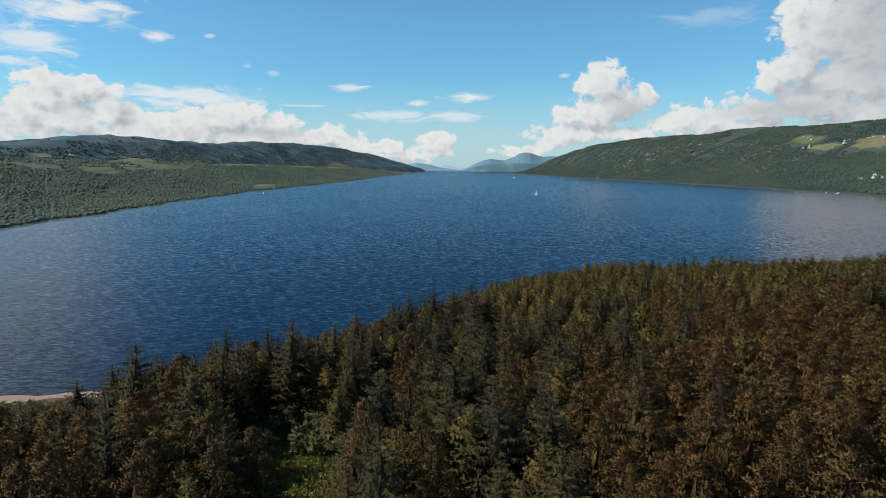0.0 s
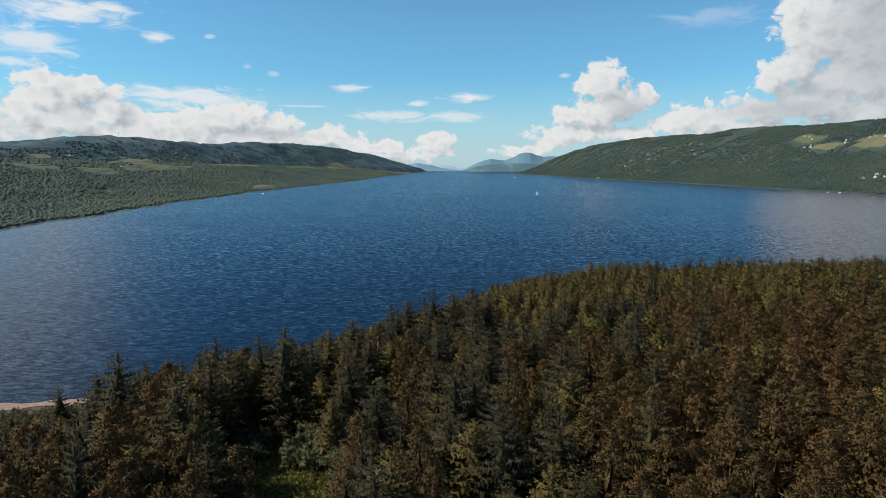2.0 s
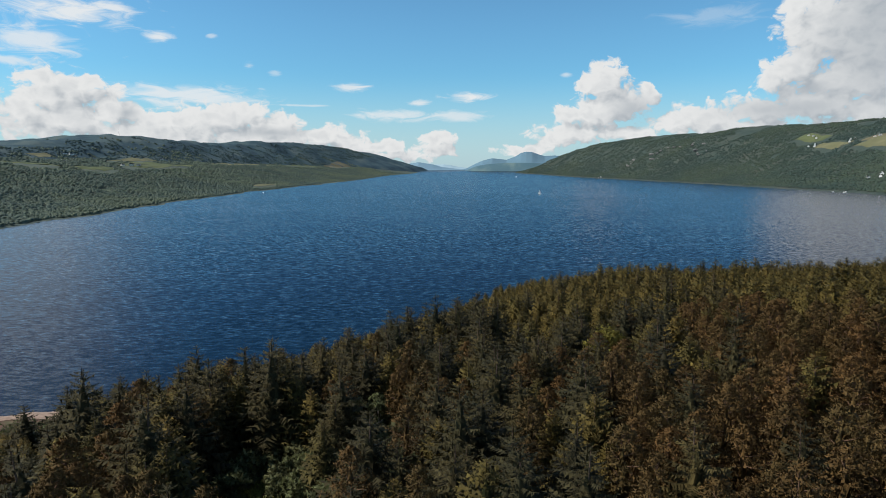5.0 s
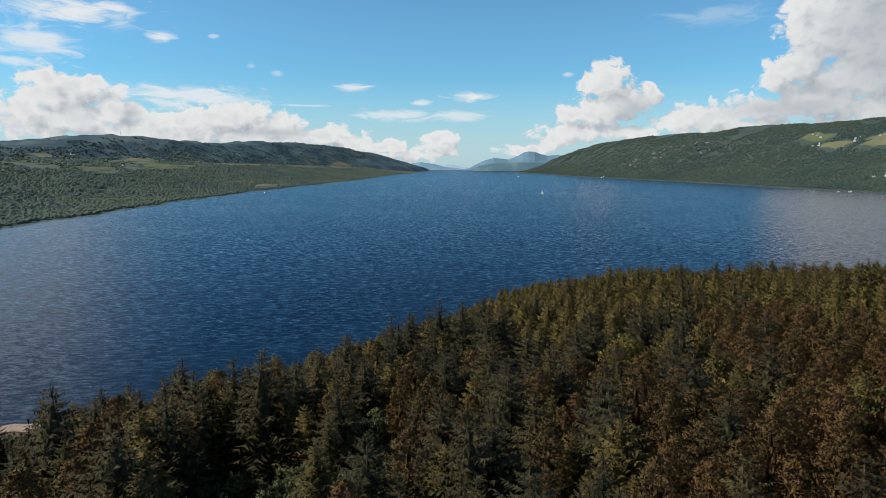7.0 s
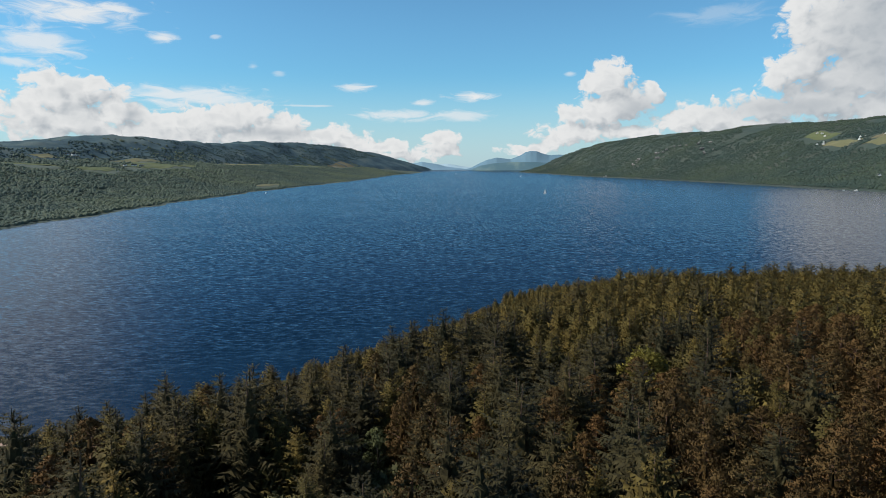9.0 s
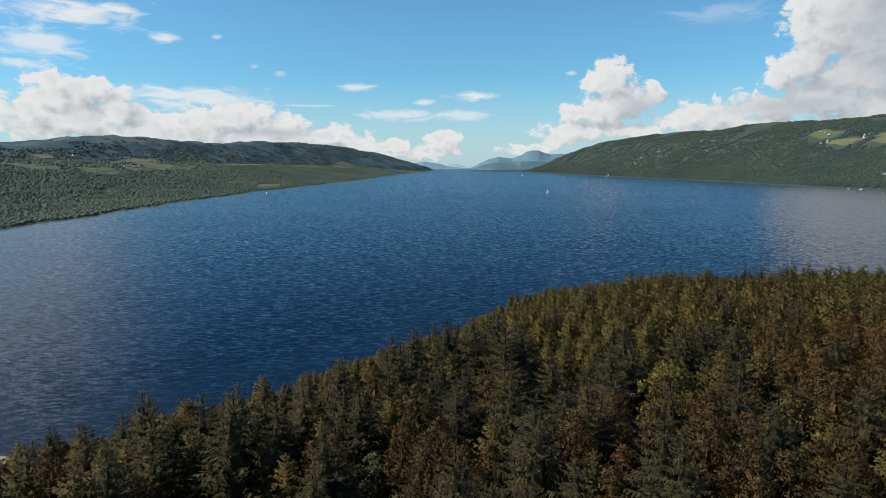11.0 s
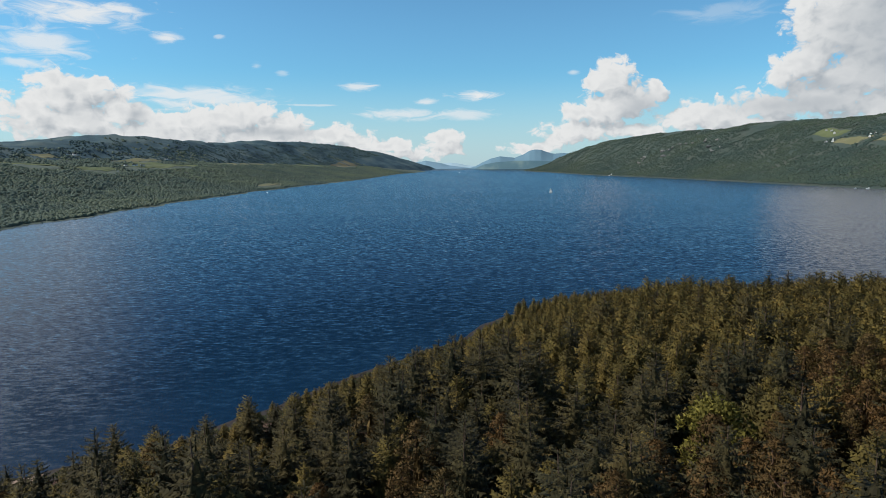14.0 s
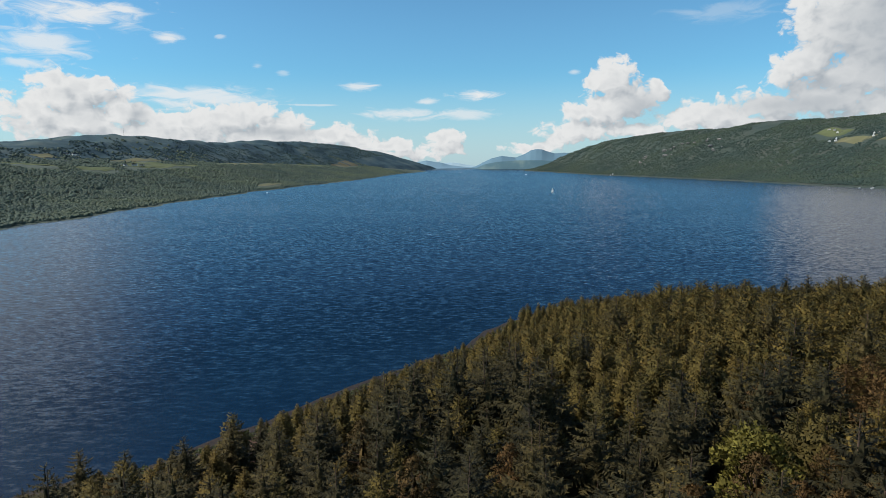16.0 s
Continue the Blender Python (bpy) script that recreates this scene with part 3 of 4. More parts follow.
shore_strip("beach", -135, -86, (-1.5, 0.2, 1.4, 2.6, 3.8), sand_mat, "narrow strip of pinkish sand beside the loch", 0.12)
shore_strip("wet_shore", -88, 60, (-2.5, -1, 0, 1.2, 2.4), wet_mat, "dark brown wet stones at the water's edge", 0.07)

# bank, moor and hillside: a blue-grey tint of haze is put into the colours
bank_mat = plain("hazed_bank_scrub", [(0.3, (0.055, 0.075, 0.062)), (0.55, (0.07, 0.09, 0.07)), (0.75, (0.1, 0.11, 0.078))], 0.008, 0.95, 0.5, 6.0)
moor_mat = plain("hazed_heather_moor", [(0.4, (0.02, 0.046, 0.062)), (0.47, (0.028, 0.06, 0.076)), (0.53, (0.04, 0.074, 0.086)), (0.64, (0.066, 0.096, 0.098))], 0.0075, 1.0, 0.8, 14.0, detail=12.0)
hill_mat = plain("hazed_hillside_scrub", [(0.35, (0.038, 0.057, 0.05)), (0.5, (0.049, 0.066, 0.056)), (0.7, (0.068, 0.076, 0.063))], 0.012, 1.0, 0.7, 9.0, detail=10.0)
# the farthest hills: their pale blue is air haze painted as base colour
far_mat = plain("hazed_far_hillside", [(0.3, (0.11, 0.2, 0.27)), (0.7, (0.13, 0.225, 0.295))], 0.004, 1.0, 0.3, 5.0)
fore_mat = plain("hazed_foreland", [(0.36, (0.065, 0.13, 0.165)), (0.5, (0.078, 0.145, 0.175)), (0.66, (0.14, 0.21, 0.21))], 0.006, 1.0, 0.3, 5.0)
veil_mat = plain("hazed_ridge", [(0.3, (0.16, 0.27, 0.36)), (0.7, (0.18, 0.295, 0.385))], 0.004, 1.0, 0.2, 5.0)
pale_mat = plain("hazed_pale_ridge", [(0.3, (0.32, 0.46, 0.56)), (0.7, (0.35, 0.49, 0.59))], 0.004, 1.0, 0.2, 5.0)
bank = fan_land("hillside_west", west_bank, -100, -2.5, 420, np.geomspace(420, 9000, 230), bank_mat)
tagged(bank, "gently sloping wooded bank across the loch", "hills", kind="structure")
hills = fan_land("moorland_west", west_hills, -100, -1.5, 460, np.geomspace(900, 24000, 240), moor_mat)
tagged(hills, "dark hazy heather moorland hills behind the wooded bank", "hills", kind="structure")
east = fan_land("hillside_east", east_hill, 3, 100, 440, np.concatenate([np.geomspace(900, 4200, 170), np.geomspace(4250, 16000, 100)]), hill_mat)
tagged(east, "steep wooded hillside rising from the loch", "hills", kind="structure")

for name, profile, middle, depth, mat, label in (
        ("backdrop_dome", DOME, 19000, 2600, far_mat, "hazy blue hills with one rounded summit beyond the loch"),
        ("backdrop_foreland", FORELAND, 14500, 1500, fore_mat, "hazy blue-green low hill at the loch's far end"),
        ("backdrop_ridge", RIDGE_FAR, 21000, 2600, veil_mat, "hazy pale blue ridge closing the far end of the loch"),
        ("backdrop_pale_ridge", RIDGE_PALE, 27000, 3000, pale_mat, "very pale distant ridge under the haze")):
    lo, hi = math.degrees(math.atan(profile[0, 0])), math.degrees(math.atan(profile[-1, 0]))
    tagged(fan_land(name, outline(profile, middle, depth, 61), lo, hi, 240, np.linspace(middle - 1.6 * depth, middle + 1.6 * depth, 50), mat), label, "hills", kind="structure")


def field(x, y, a, b, what, height):
    """A field lying on the slope, its edges uneven."""
    u, v = np.meshgrid(np.linspace(-1, 1, 22), np.linspace(-1, 1, 30))
    px, py = x + a * u * (1 + 0.07 * wave(v * b, u * 0, b, 71, 2)), y + b * v * (1 + 0.05 * wave(u * a, v * 0, a, 72, 2))
    p = np.stack([px, py, height(px, py) + 0.9], -1).reshape(-1, 3)
    mat, label = {"grass": (pasture_mat, "green pasture among woods on the far bank"), "hay": (hay_mat, "pale yellow-green meadow among far woods"), "felled": (felled_mat, "brown felled ground on the far hillside")}[what]
    return tagged(new("field", mesh("field", draw_in(p), grid_faces(30, 22), mat, True)), label, "field", kind="structure")


for row in FIELDS_WEST:
    field(*row, west_top)
for row in FIELDS_EAST:
    field(*row, east_hill)

# ---------------------------------------------------------------- trees
def tube(points, radii, sides=6):
    """A tapered round limb through the points: places and triangles."""
    points, radii = np.asarray(points, float), np.asarray(radii, float)
    n = len(points)
    way = np.gradient(points, axis=0)
    way /= np.linalg.norm(way, axis=1, keepdims=True)
    side = np.cross(way, (0.31, 0.95, 0.05))
    side /= np.linalg.norm(side, axis=1, keepdims=True)
    up = np.cross(way, side)
    a = np.arange(sides) * 2 * np.pi / sides
    v = points[:, None] + radii[:, None, None] * (np.cos(a)[None, :, None] * side[:, None] + np.sin(a)[None, :, None] * up[:, None])
    f = []
    for k in range(n - 1):
        for q in range(sides):
            i, j = k * sides + q, k * sides + (q + 1) % sides
            f += [(i, j, j + sides), (i, j + sides, i + sides)]
    return v.reshape(-1, 3), np.array(f)


def gather(pieces):
    vs, fs, at = [], [], 0
    for v, f in pieces:
        vs.append(v)
        fs.append(np.asarray(f) + at)
        at += len(v)
    return np.concatenate(vs), np.concatenate(fs)


def boughs(rng, height, reach, low, whorls, each, steps, rise, droop, curl, spread, hang, power):
    """Whorls of fronds on a pointed crown: each bough a spine with a roof of side sprays and a few hanging ones. Places and triangles."""
    tris = []
    up = np.array((0.0, 0.0, 1.0))
    for k in range(whorls):
        f = min(max((k + rng.uniform(-0.3, 0.3)) / whorls, 0), 0.97)
        n = max(4, round(each * (1 - 0.4 * f)))
        turn = rng.uniform(0, 6.3)
        full = reach * (1 - f) ** power * (0.7 + 0.3 * min(1, f / 0.15)) + 0.2
        for q in range(n):
            a = turn + 2 * np.pi * (q + rng.uniform(-0.3, 0.3)) / n
            ln = full * rng.uniform(0.68, 1.18)
            z0 = height * (low + (1 - low) * f) + rng.uniform(-0.35, 0.35)
            out, side = np.array((np.cos(a), np.sin(a), 0)), np.array((-np.sin(a), np.cos(a), rng.uniform(-0.25, 0.25)))
            s = np.linspace(0.08, 1, steps + 1)
            lift = rise * rng.uniform(0.6, 1.4) + 0.35 * f
            fall = droop * rng.uniform(0.7, 1.3) * (1 - 0.5 * f)
            spine = out * (ln * s)[:, None] + up * (z0 + ln * (lift * s - fall * s ** 2 + curl * s ** 4))[:, None]
            wide = ln * spread * 2.6 * (0.22 + s) * (1.1 - s)
            for i in range(steps):
                p, m = spine[i], spine[i + 1]
                for way in (-1, 1):
                    w = wide[i] * rng.uniform(0.6, 1.3)
                    tris.append((p, m, (p + m) / 2 + side * way * w + out * w * rng.uniform(0.3, 0.8) - up * w * hang * rng.uniform(0.3, 1.5)))
                if (i + q) % 2:
                    tris.append((p, m, (p + m) / 2 + side * rng.uniform(-0.1, 0.1) * ln - up * ln * hang * rng.uniform(0.3, 0.75)))
            tris.append((spine[-1] + side * wide[-2] * 0.4, spine[-1] - side * wide[-2] * 0.4, spine[-1] + out * ln * 0.14 + up * ln * 0.04))
    top = height * 1.01
    for q in range(5):
        a = q * 1.257
        d = np.array((np.cos(a), np.sin(a), 0)) * height * 0.004
        tris.append((up * 0.9 * height + d, up * 0.9 * height - d, up * top))
    v = np.array(tris).reshape(-1, 3)
    return v, np.arange(len(v)).reshape(-1, 3)


def tufts(rng, centres, radii, each, size, flat=0.8, slim=0.42, lift=0.7):
    """Clumps of short sprays about the centres: places and triangles."""
    c = np.repeat(centres, each, 0)
    r = np.repeat(radii, each)
    n = len(c)
    d = rng.normal(size=(n, 3))
    d[:, 2] = np.abs(d[:, 2]) * 0.9 - 0.25
    d /= np.linalg.norm(d, axis=1, keepdims=True)
    p = c + d * (r * rng.uniform(0.55, 1.05, n))[:, None] * (1, 1, flat)
    out = 0.5 * d + 0.55 * rng.normal(size=(n, 3)) + (0, 0, lift)
    out /= np.linalg.norm(out, axis=1, keepdims=True)
    side = np.cross(out, rng.normal(size=(n, 3)))
    side /= np.linalg.norm(side, axis=1, keepdims=True)
    s = size * rng.uniform(0.6, 1.3, n)[:, None]
    v = np.stack([p + side * s * slim, p - side * s * slim, p + out * s], 1).reshape(-1, 3)
    return v, np.arange(len(v)).reshape(-1, 3)


def pine_centres(rng, height, reach, low, count):
    """Where the needle clumps of a pine sit: over an uneven, round-shouldered crown."""
    f = np.sort(rng.uniform(0, 1, count) ** 0.8)
    r = reach * (1 - f ** 1.9).clip(0) ** 0.62 * rng.uniform(0.5, 1.0, count) * (0.7 + 0.3 * (f / 0.2).clip(0, 1))
    a = np.arange(count) * 2.4 + rng.uniform(-0.5, 0.5, count)
    return np.stack([r * np.cos(a), r * np.sin(a), height * (low + (0.985 - low) * f)], -1)


def core(rng, height, reach, low, power):
    """A ragged many-tiered cone added inside a crown to block light through it."""
    v, f, sides, tiers = [], [], 8, 6
    for k in range(tiers):
        t = k / tiers
        for q in range(sides):
            a = 2 * np.pi * (q + 0.5 * (k % 2)) / sides
            r = reach * (1 - t) ** power * rng.uniform(0.3, 0.52)
            v.append((r * np.cos(a), r * np.sin(a), height * (low + (0.86 - low) * t) + rng.uniform(-0.3, 0.3)))
    v.append((0, 0, height * 0.88))
    for k in range(tiers - 1):
        for q in range(sides):
            i, j = k * sides + q, k * sides + (q + 1) % sides
            f += [(i, j, j + sides), (i, j + sides, i + sides)]
    f += [((tiers - 1) * sides + q, (tiers - 1) * sides + (q + 1) % sides, tiers * sides) for q in range(sides)]
    return np.array(v), np.array(f)


def conifer_kind(name, kind, height, seed, detail):
    """Places and triangles of one tree's crown and trunk."""
    rng = np.random.RandomState(seed)
    lean = rng.uniform(-0.02, 0.02, 2) * height
    line = [(lean[0] * t * t, lean[1] * t * t, height * t) for t in (-0.03, 0.2, 0.45, 0.7, 0.97)]
    girth = height * 0.013
    trunk = [tube(line, [girth * 1.25, girth, girth * 0.75, girth * 0.45, girth * 0.1], 7 if detail == 2 else 3)]
    near = detail == 2
    if kind == "spruce":
        reach = height * rng.uniform(0.25, 0.3)
        crown = gather([boughs(rng, height, reach, 0.08, *((19, 10, 8) if near else (15, 9, 4)), 0.12, 0.5, 0.22, 0.21, 0.5, 0.82), core(rng, height, reach, 0.1, 0.8)])
    elif kind == "larch":
        reach = height * rng.uniform(0.215, 0.26)
        crown = gather([boughs(rng, height, reach, 0.14, *((24, 10, 4) if near else (16, 9, 3)), 0.3, 0.3, 0.12, 0.25, 0.7, 0.7), core(rng, height, reach, 0.18, 0.7)])
    else:
        low = rng.uniform(0.22, 0.34)
        reach = height * rng.uniform(0.175, 0.21)
        centres = pine_centres(rng, height, reach, low, 88 if near else 46)
        radii = (0.42 + 0.5 * (1 - (centres[:, 2] / height - low) / (1 - low))) * rng.uniform(0.8, 1.2, len(centres)) * height / 17
        crown = gather([tufts(rng, centres, radii, 48 if near else 24, (0.29 if near else 0.46) * height / 17, 0.85, 0.24, 0.5), core(rng, height, reach * 0.55, low + 0.06, 0.5)])
        if near:
            for c in centres[::4]:
                foot = np.array((0, 0, c[2] - 0.8))
                trunk.append(tube([foot, foot * 0.5 + c * 0.5 - (0, 0, 0.1), c], [girth * 0.35, girth * 0.22, girth * 0.08], 4))
    return crown, gather(trunk), (centres if kind == "pine" else None)


def crown_ways(crown, centres):
    """The way that each spray of a crown faces: out from its own clump where there are clumps, else up and out from the stem."""
    v, f = crown
    mid = v[f].mean(1)
    way = np.zeros_like(mid)
    way[:, :2] = mid[:, :2] / np.hypot(mid[:, 0], mid[:, 1])[:, None].clip(0.05)
    way[:, 2] = 0.85
    if centres is not None:
        own = np.stack([mid - c for c in centres])
        nearest = (own ** 2).sum(-1).argmin(0)
        ball = own[nearest, np.arange(len(mid))]
        ball /= np.linalg.norm(ball, axis=1, keepdims=True).clip(1e-6)
        way = way * 0.4 + ball
    return way


def tree_thing(name, kind, height, seed, needles, bark, label):
    """A standing tree: an empty at its foot, with trunk and crown."""
    crown, trunk, centres = conifer_kind(name, kind, height, seed, 2)
    base = tagged(new(name), label, "tree", name.replace("_tree", "") + " trees of the wood")
    child("trunk", mesh("trunk", *trunk, bark), base)
    child("crown", leaf_mesh("crown", *crown, needles, crown_ways(crown, centres), {"pine": 0.25, "larch": 0.5, "spruce": 0.7}[kind]), base)
    return base


KINDS = {
    "spruce": ("spruce_tree", 18.0, spruce_mat, bark_mat, "dark green spruce with drooping tiered boughs in dense wood"),
    "pine": ("pine_tree", 16.5, pine_mat, pine_bark_mat, "olive-brown pine with a rounded crown in dense wood"),
    "larch": ("larch_tree", 15.5, larch_mat, bark_mat, "feathery olive-green larch with level boughs in dense wood"),
}


def wood_kind(x, y, s, pick):
    """Which kind grows at a place: spruce in the middle, larch on the point, pine to the east, a mix along the shore."""
    drift = 14 * wave(x, y, 60, 31, 2)
    east = x - 0.34 * y + 6 + drift          # positive in the pine stand
    tip = y + 0.25 * x - 168 + drift         # positive on the point
    if ((x - 0) / 15) ** 2 + ((y - 164) / 20) ** 2 < 1:
        return "spruce" if pick < 0.85 else "larch"
    if s < 45 and x < 5 and y < 240:
        return "spruce" if pick < 0.45 else "larch"
    if x < -22 - 0.12 * (y - 90):
        pines = 0.5 if y < 95 else 0.06
        return "pine" if pick < pines else ("larch" if pick < pines + 0.3 * (1 - pines) else "spruce")
    if tip > 0:
        return "larch" if pick < 0.9 else "spruce"
    if east > 0:
        return "pine" if pick < 0.86 else ("larch" if pick < 0.95 else "spruce")
    return "spruce" if pick < 0.66 else ("larch" if pick < 0.84 else "pine")


# named spots of tall trees standing over the rest: x, y, height of the top above the loch
TALL = ((-61, 112, 29.6, "spruce"), (-61, 154, 19.5, "spruce"), (-22, 150, 27.0, "spruce"), (8.6, 184, 28.0, "spruce"), (16, 116, 36.0, "spruce"), (33, 93, 37.0, "spruce"),
        (41, 148, 35.5, "spruce"), (16, 140, 31.5, "spruce"), (27, 157, 27.0, "spruce"), (-10, 177, 26.2, "spruce"), (13, 174, 28.0, "spruce"), (-75.6, 130, 21, "spruce"), (-80, 124, 19.5, "spruce"),
        (-68.6, 145, 17.4, "spruce"), (-33.5, 165, 19, "spruce"), (-48, 183, 12.6, "larch"), (-48.5, 162, 17.3, "spruce"), (-43.5, 170, 16.6, "spruce"), (-36, 177, 15.5, "larch"), (4, 181, 27, "spruce"), (-56, 158, 17.5, "spruce"), (25, 108.5, 33.4, "spruce"), (18.4, 118.5, 33.6, "spruce"), (34, 106, 38.6, "spruce"),
        (62, 138, 36.2, "spruce"), (72, 166, 35.2, "spruce"), (59.5, 169.5, 28.2, "spruce"), (36.3, 118, 35.4, "spruce"), (28, 119, 35.2, "spruce"), (7.5, 79, 36, "spruce"), (-57, 116, 27.2, "spruce"),
        (-55, 140, 23.2, "spruce"), (-23, 156, 26.4, "spruce"), (-9, 162.5, 29.8, "spruce"), (25, 190, 28.8, "spruce"), (1.3, 144.5, 28, "spruce"))
GLADES = ((-10, 107, 8.5, 15), (-30, 108, 11, 12), (-26, 91, 11, 13), (-19, 72, 7, 12), (-15, 55, 6, 10), (-40, 160, 13, 5), (-37, 142, 12, 7), (-18, 158, 9, 4), (-12, 128, 5, 4), (34, 133, 6.5, 7.5), (8, 150, 4, 3), (-6, 142, 4, 3))   # open spots: x, y, half sizes

rng = np.random.RandomState(5)
spots, cells = [], {}


def crowded(x, y, room):
    i, j = int(x // 6), int(y // 6)
    return any((x - q[0]) ** 2 + (y - q[1]) ** 2 < room * room for u in (i - 1, i, i + 1) for v in (j - 1, j, j + 1) for q in cells.get((u, v), ()))


def plant(x, y, z, h, kind, wide=1.0):
    spots.append((x, y, z, h, kind, wide))
    cells.setdefault((int(x // 6), int(y // 6)), []).append((x, y))


def in_glade(x, y):
    return any(((x - cx) / a) ** 2 + ((y - cy) / b) ** 2 < 1 for cx, cy, a, b in GLADES)


for x, y, top, kind in TALL:
    z = float(ground_z(np.array(x), np.array(y)))
    plant(x, y, z, top - z, kind, 1.4)
tall = np.array([q[:2] for q in TALL])
ROOM = {"spruce": 4.3, "pine": 3.3, "larch": 3.3}
count = 34000


def edge_cap(x, y):
    """How high the wind-clipped outer trees of the western shore reach: low at the water, rising with the way inland towards the bay."""
    way = np.stack([x + 2.4, y - 68.0], -1)
    far = np.hypot(way[:, 0], way[:, 1])
    way /= far[:, None]
    run = np.full(len(x), 170.0)
    for k in range(168, -1, -4):
        run = np.where(inland(x + way[:, 0] * k, y + way[:, 1] * k) < 0, k, run)
    return 62.0 * run / (far + run) + 0.4


xs, ys = rng.uniform(-300, 330, count), rng.uniform(-12, 324, count)
ss, zs = inland(xs, ys), ground_z(xs, ys)
caps = np.full(count, 99.0)
edge = np.nonzero((ss > 0) & (ss < 75) & (xs < 18) & (xs > -100) & (ys > 150))[0]
caps[edge] = edge_cap(xs[edge], ys[edge])
for x, y, s, z, cap, pick, size in zip(xs, ys, ss, zs, caps, rng.uniform(size=count), rng.normal(size=count)):
    if x > 0.82 * max(y, 0) + 28 or x < -0.82 * max(y, 0) - 22 or s < (5.0 if y > 190 and x < 25 else 4.2) or in_glade(x, y):
        continue
    kind = wood_kind(x, y, s, pick)
    big = kind == "spruce" and s > 40 and abs(size) < 0.45
    if crowded(x, y, (5.6 if big else ROOM[kind]) * (1.0 if y > 45 else 1.5)) or np.hypot(tall[:, 0] - x, tall[:, 1] - y).min() < 4.6:
        continue
    inner = float(ease(np.array(s), 8, 68))
    h = (5.6 + 2.6 * float(ease(np.array(x), -66, -45)) + 8.4 * inner) * (1 + 0.1 * size) * {"spruce": 1.06, "pine": 0.98, "larch": 0.9}[kind]
    if kind == "spruce" and (x / 15) ** 2 + ((y - 164) / 20) ** 2 < 1:
        h *= 1.16
    h += 2.4 * (-78 < x < -28 and y < 150)
    if cap - z < 2.6 or (x < -52 and cap - z < 4.5):          # the strand stays open
        continue
    h = min(h, max(cap - z + 0.6 * size, 2.2))
    if x < -0.6 * y:          # low growth behind the strand
        h = min(h, 64.0 - 0.405 * (y + 1) - z - 0.5 * abs(size))
        if h < 1.2:
            continue
    if big:
        h *= 1.12
    plant(x, y, z, max(h, 2.4), kind, 1.4 if big else 1.15)

# the trees nearest to the flight are things of their own; the rest of the wood is one mass of each kind
far_spots = {k: [] for k in KINDS}
near_spots = {k: [] for k in KINDS}
for q in spots:
    near_spots[q[4]].append(q)
for k, rows in near_spots.items():
    rows.sort(key=lambda q: abs(q[0]) * (0.55 if q[1] > 60 else 1.2) + abs(q[1] - 125) * 0.9 + (200 if q[1] < 40 else 0))
    far_spots[k] = rows[310:]
    del rows[310:]
for k, (name, usual, needles, bark, label) in KINDS.items():
    makers = [tree_thing(name, k, usual, 100 + 7 * v + len(k), needles, bark, label) for v in range(5)]
    used = [False] * 5
    for i, (x, y, z, h, _, wide) in enumerate(near_spots[k]):
        v = i % 5
        m = Matrix.LocRotScale((x, y, z - 0.1), Euler((rng.uniform(-0.03, 0.03), rng.uniform(-0.03, 0.03), rng.uniform(0, 6.28))), Vector((wide, wide, 1)) * (h / usual))
        if not used[v]:
            makers[v].matrix_basis, used[v] = m, True
        else:
            one = copy_thing(makers[v], Matrix())
            one.matrix_basis = m
    if not far_spots[k]:
        continue
    shapes = []
    for v in range(5):
        crown, trunk, centres = conifer_kind(name, k, usual, 300 + 11 * v + len(k), 1)
        whole = gather([crown, trunk])
        shapes.append((*whole, crown_ways(whole, centres)))
    p = np.array([q[:4] for q in far_spots[k]])
    tall_by = p[:, 3] / usual
    wide = tall_by * np.array([q[5] for q in far_spots[k]])
    wood = scatter(f"{k}_wood", shapes, p[:, :3], np.stack([wide, wide, tall_by], -1), {"spruce": spruce_far, "pine": pine_far, "larch": larch_far}[k], rng, False, {"pine": 0.25, "larch": 0.5, "spruce": 0.7}[k])
    tagged(wood, f"dense {k} wood covering the rising shore", "forest", kind="stuff")

# ---------------------------------------------------------------- woods on the far banks
def far_wood(name, edge, height, count, azimuths, reach, depth, sizes, mat, label, seed, fields, lowest=4.0, before=(1, 1.035, 1.07)):
    """Crowns over a far bank, thinner with distance, from the water's edge up the slope."""
    r = np.random.RandomState(seed)
    a = np.radians(r.uniform(*azimuths, count * 6))
    d = reach[0] * (reach[1] / reach[0]) ** r.uniform(0, 1, count * 6)
    x, y = HUB[0] + d * np.sin(a), HUB[1] + d * np.cos(a)
    s = edge(x, y)
    open_ground = wave(x, y, depth[2], seed + 1, 3) + (s - depth[0]) / depth[1]
    keep = np.nonzero((s > lowest) & (open_ground < 0.35) & ~in_fields(x, y, fields, 6.0, before))[0][:count]
    x, y, d = x[keep], y[keep], d[keep]
    size = sizes[0] * r.uniform(0.65, 1.4, len(x)) * (1 + d / sizes[1])
    tall = size * r.uniform(0.5, 0.95, len(x))
    z = height(x, y) + tall * 0.55
    return tagged(scatter(name, [crown_shape(r) for _ in range(10)], np.stack([x, y, z], -1), np.stack([size, size, tall], -1), mat, r, loose=0.25), label, "forest", kind="stuff")


far_wood("west_bank_wood", west_edge, west_top, 38000, (-48, -3), (560, 6500), (590, 200, 420), (1.95, 2300), broad_far, "hazy grey-green broadleaf wood along the far bank", 41, FIELDS_WEST)
far_wood("east_bank_wood", east_edge, east_hill, 38000, (6, 46), (1300, 8000), (690, 170, 420), (2.45, 4200), broad_east, "hazy grey-green mixed wood on the steep hillside", 43, FIELDS_EAST, 4.0, (1, 1.012))
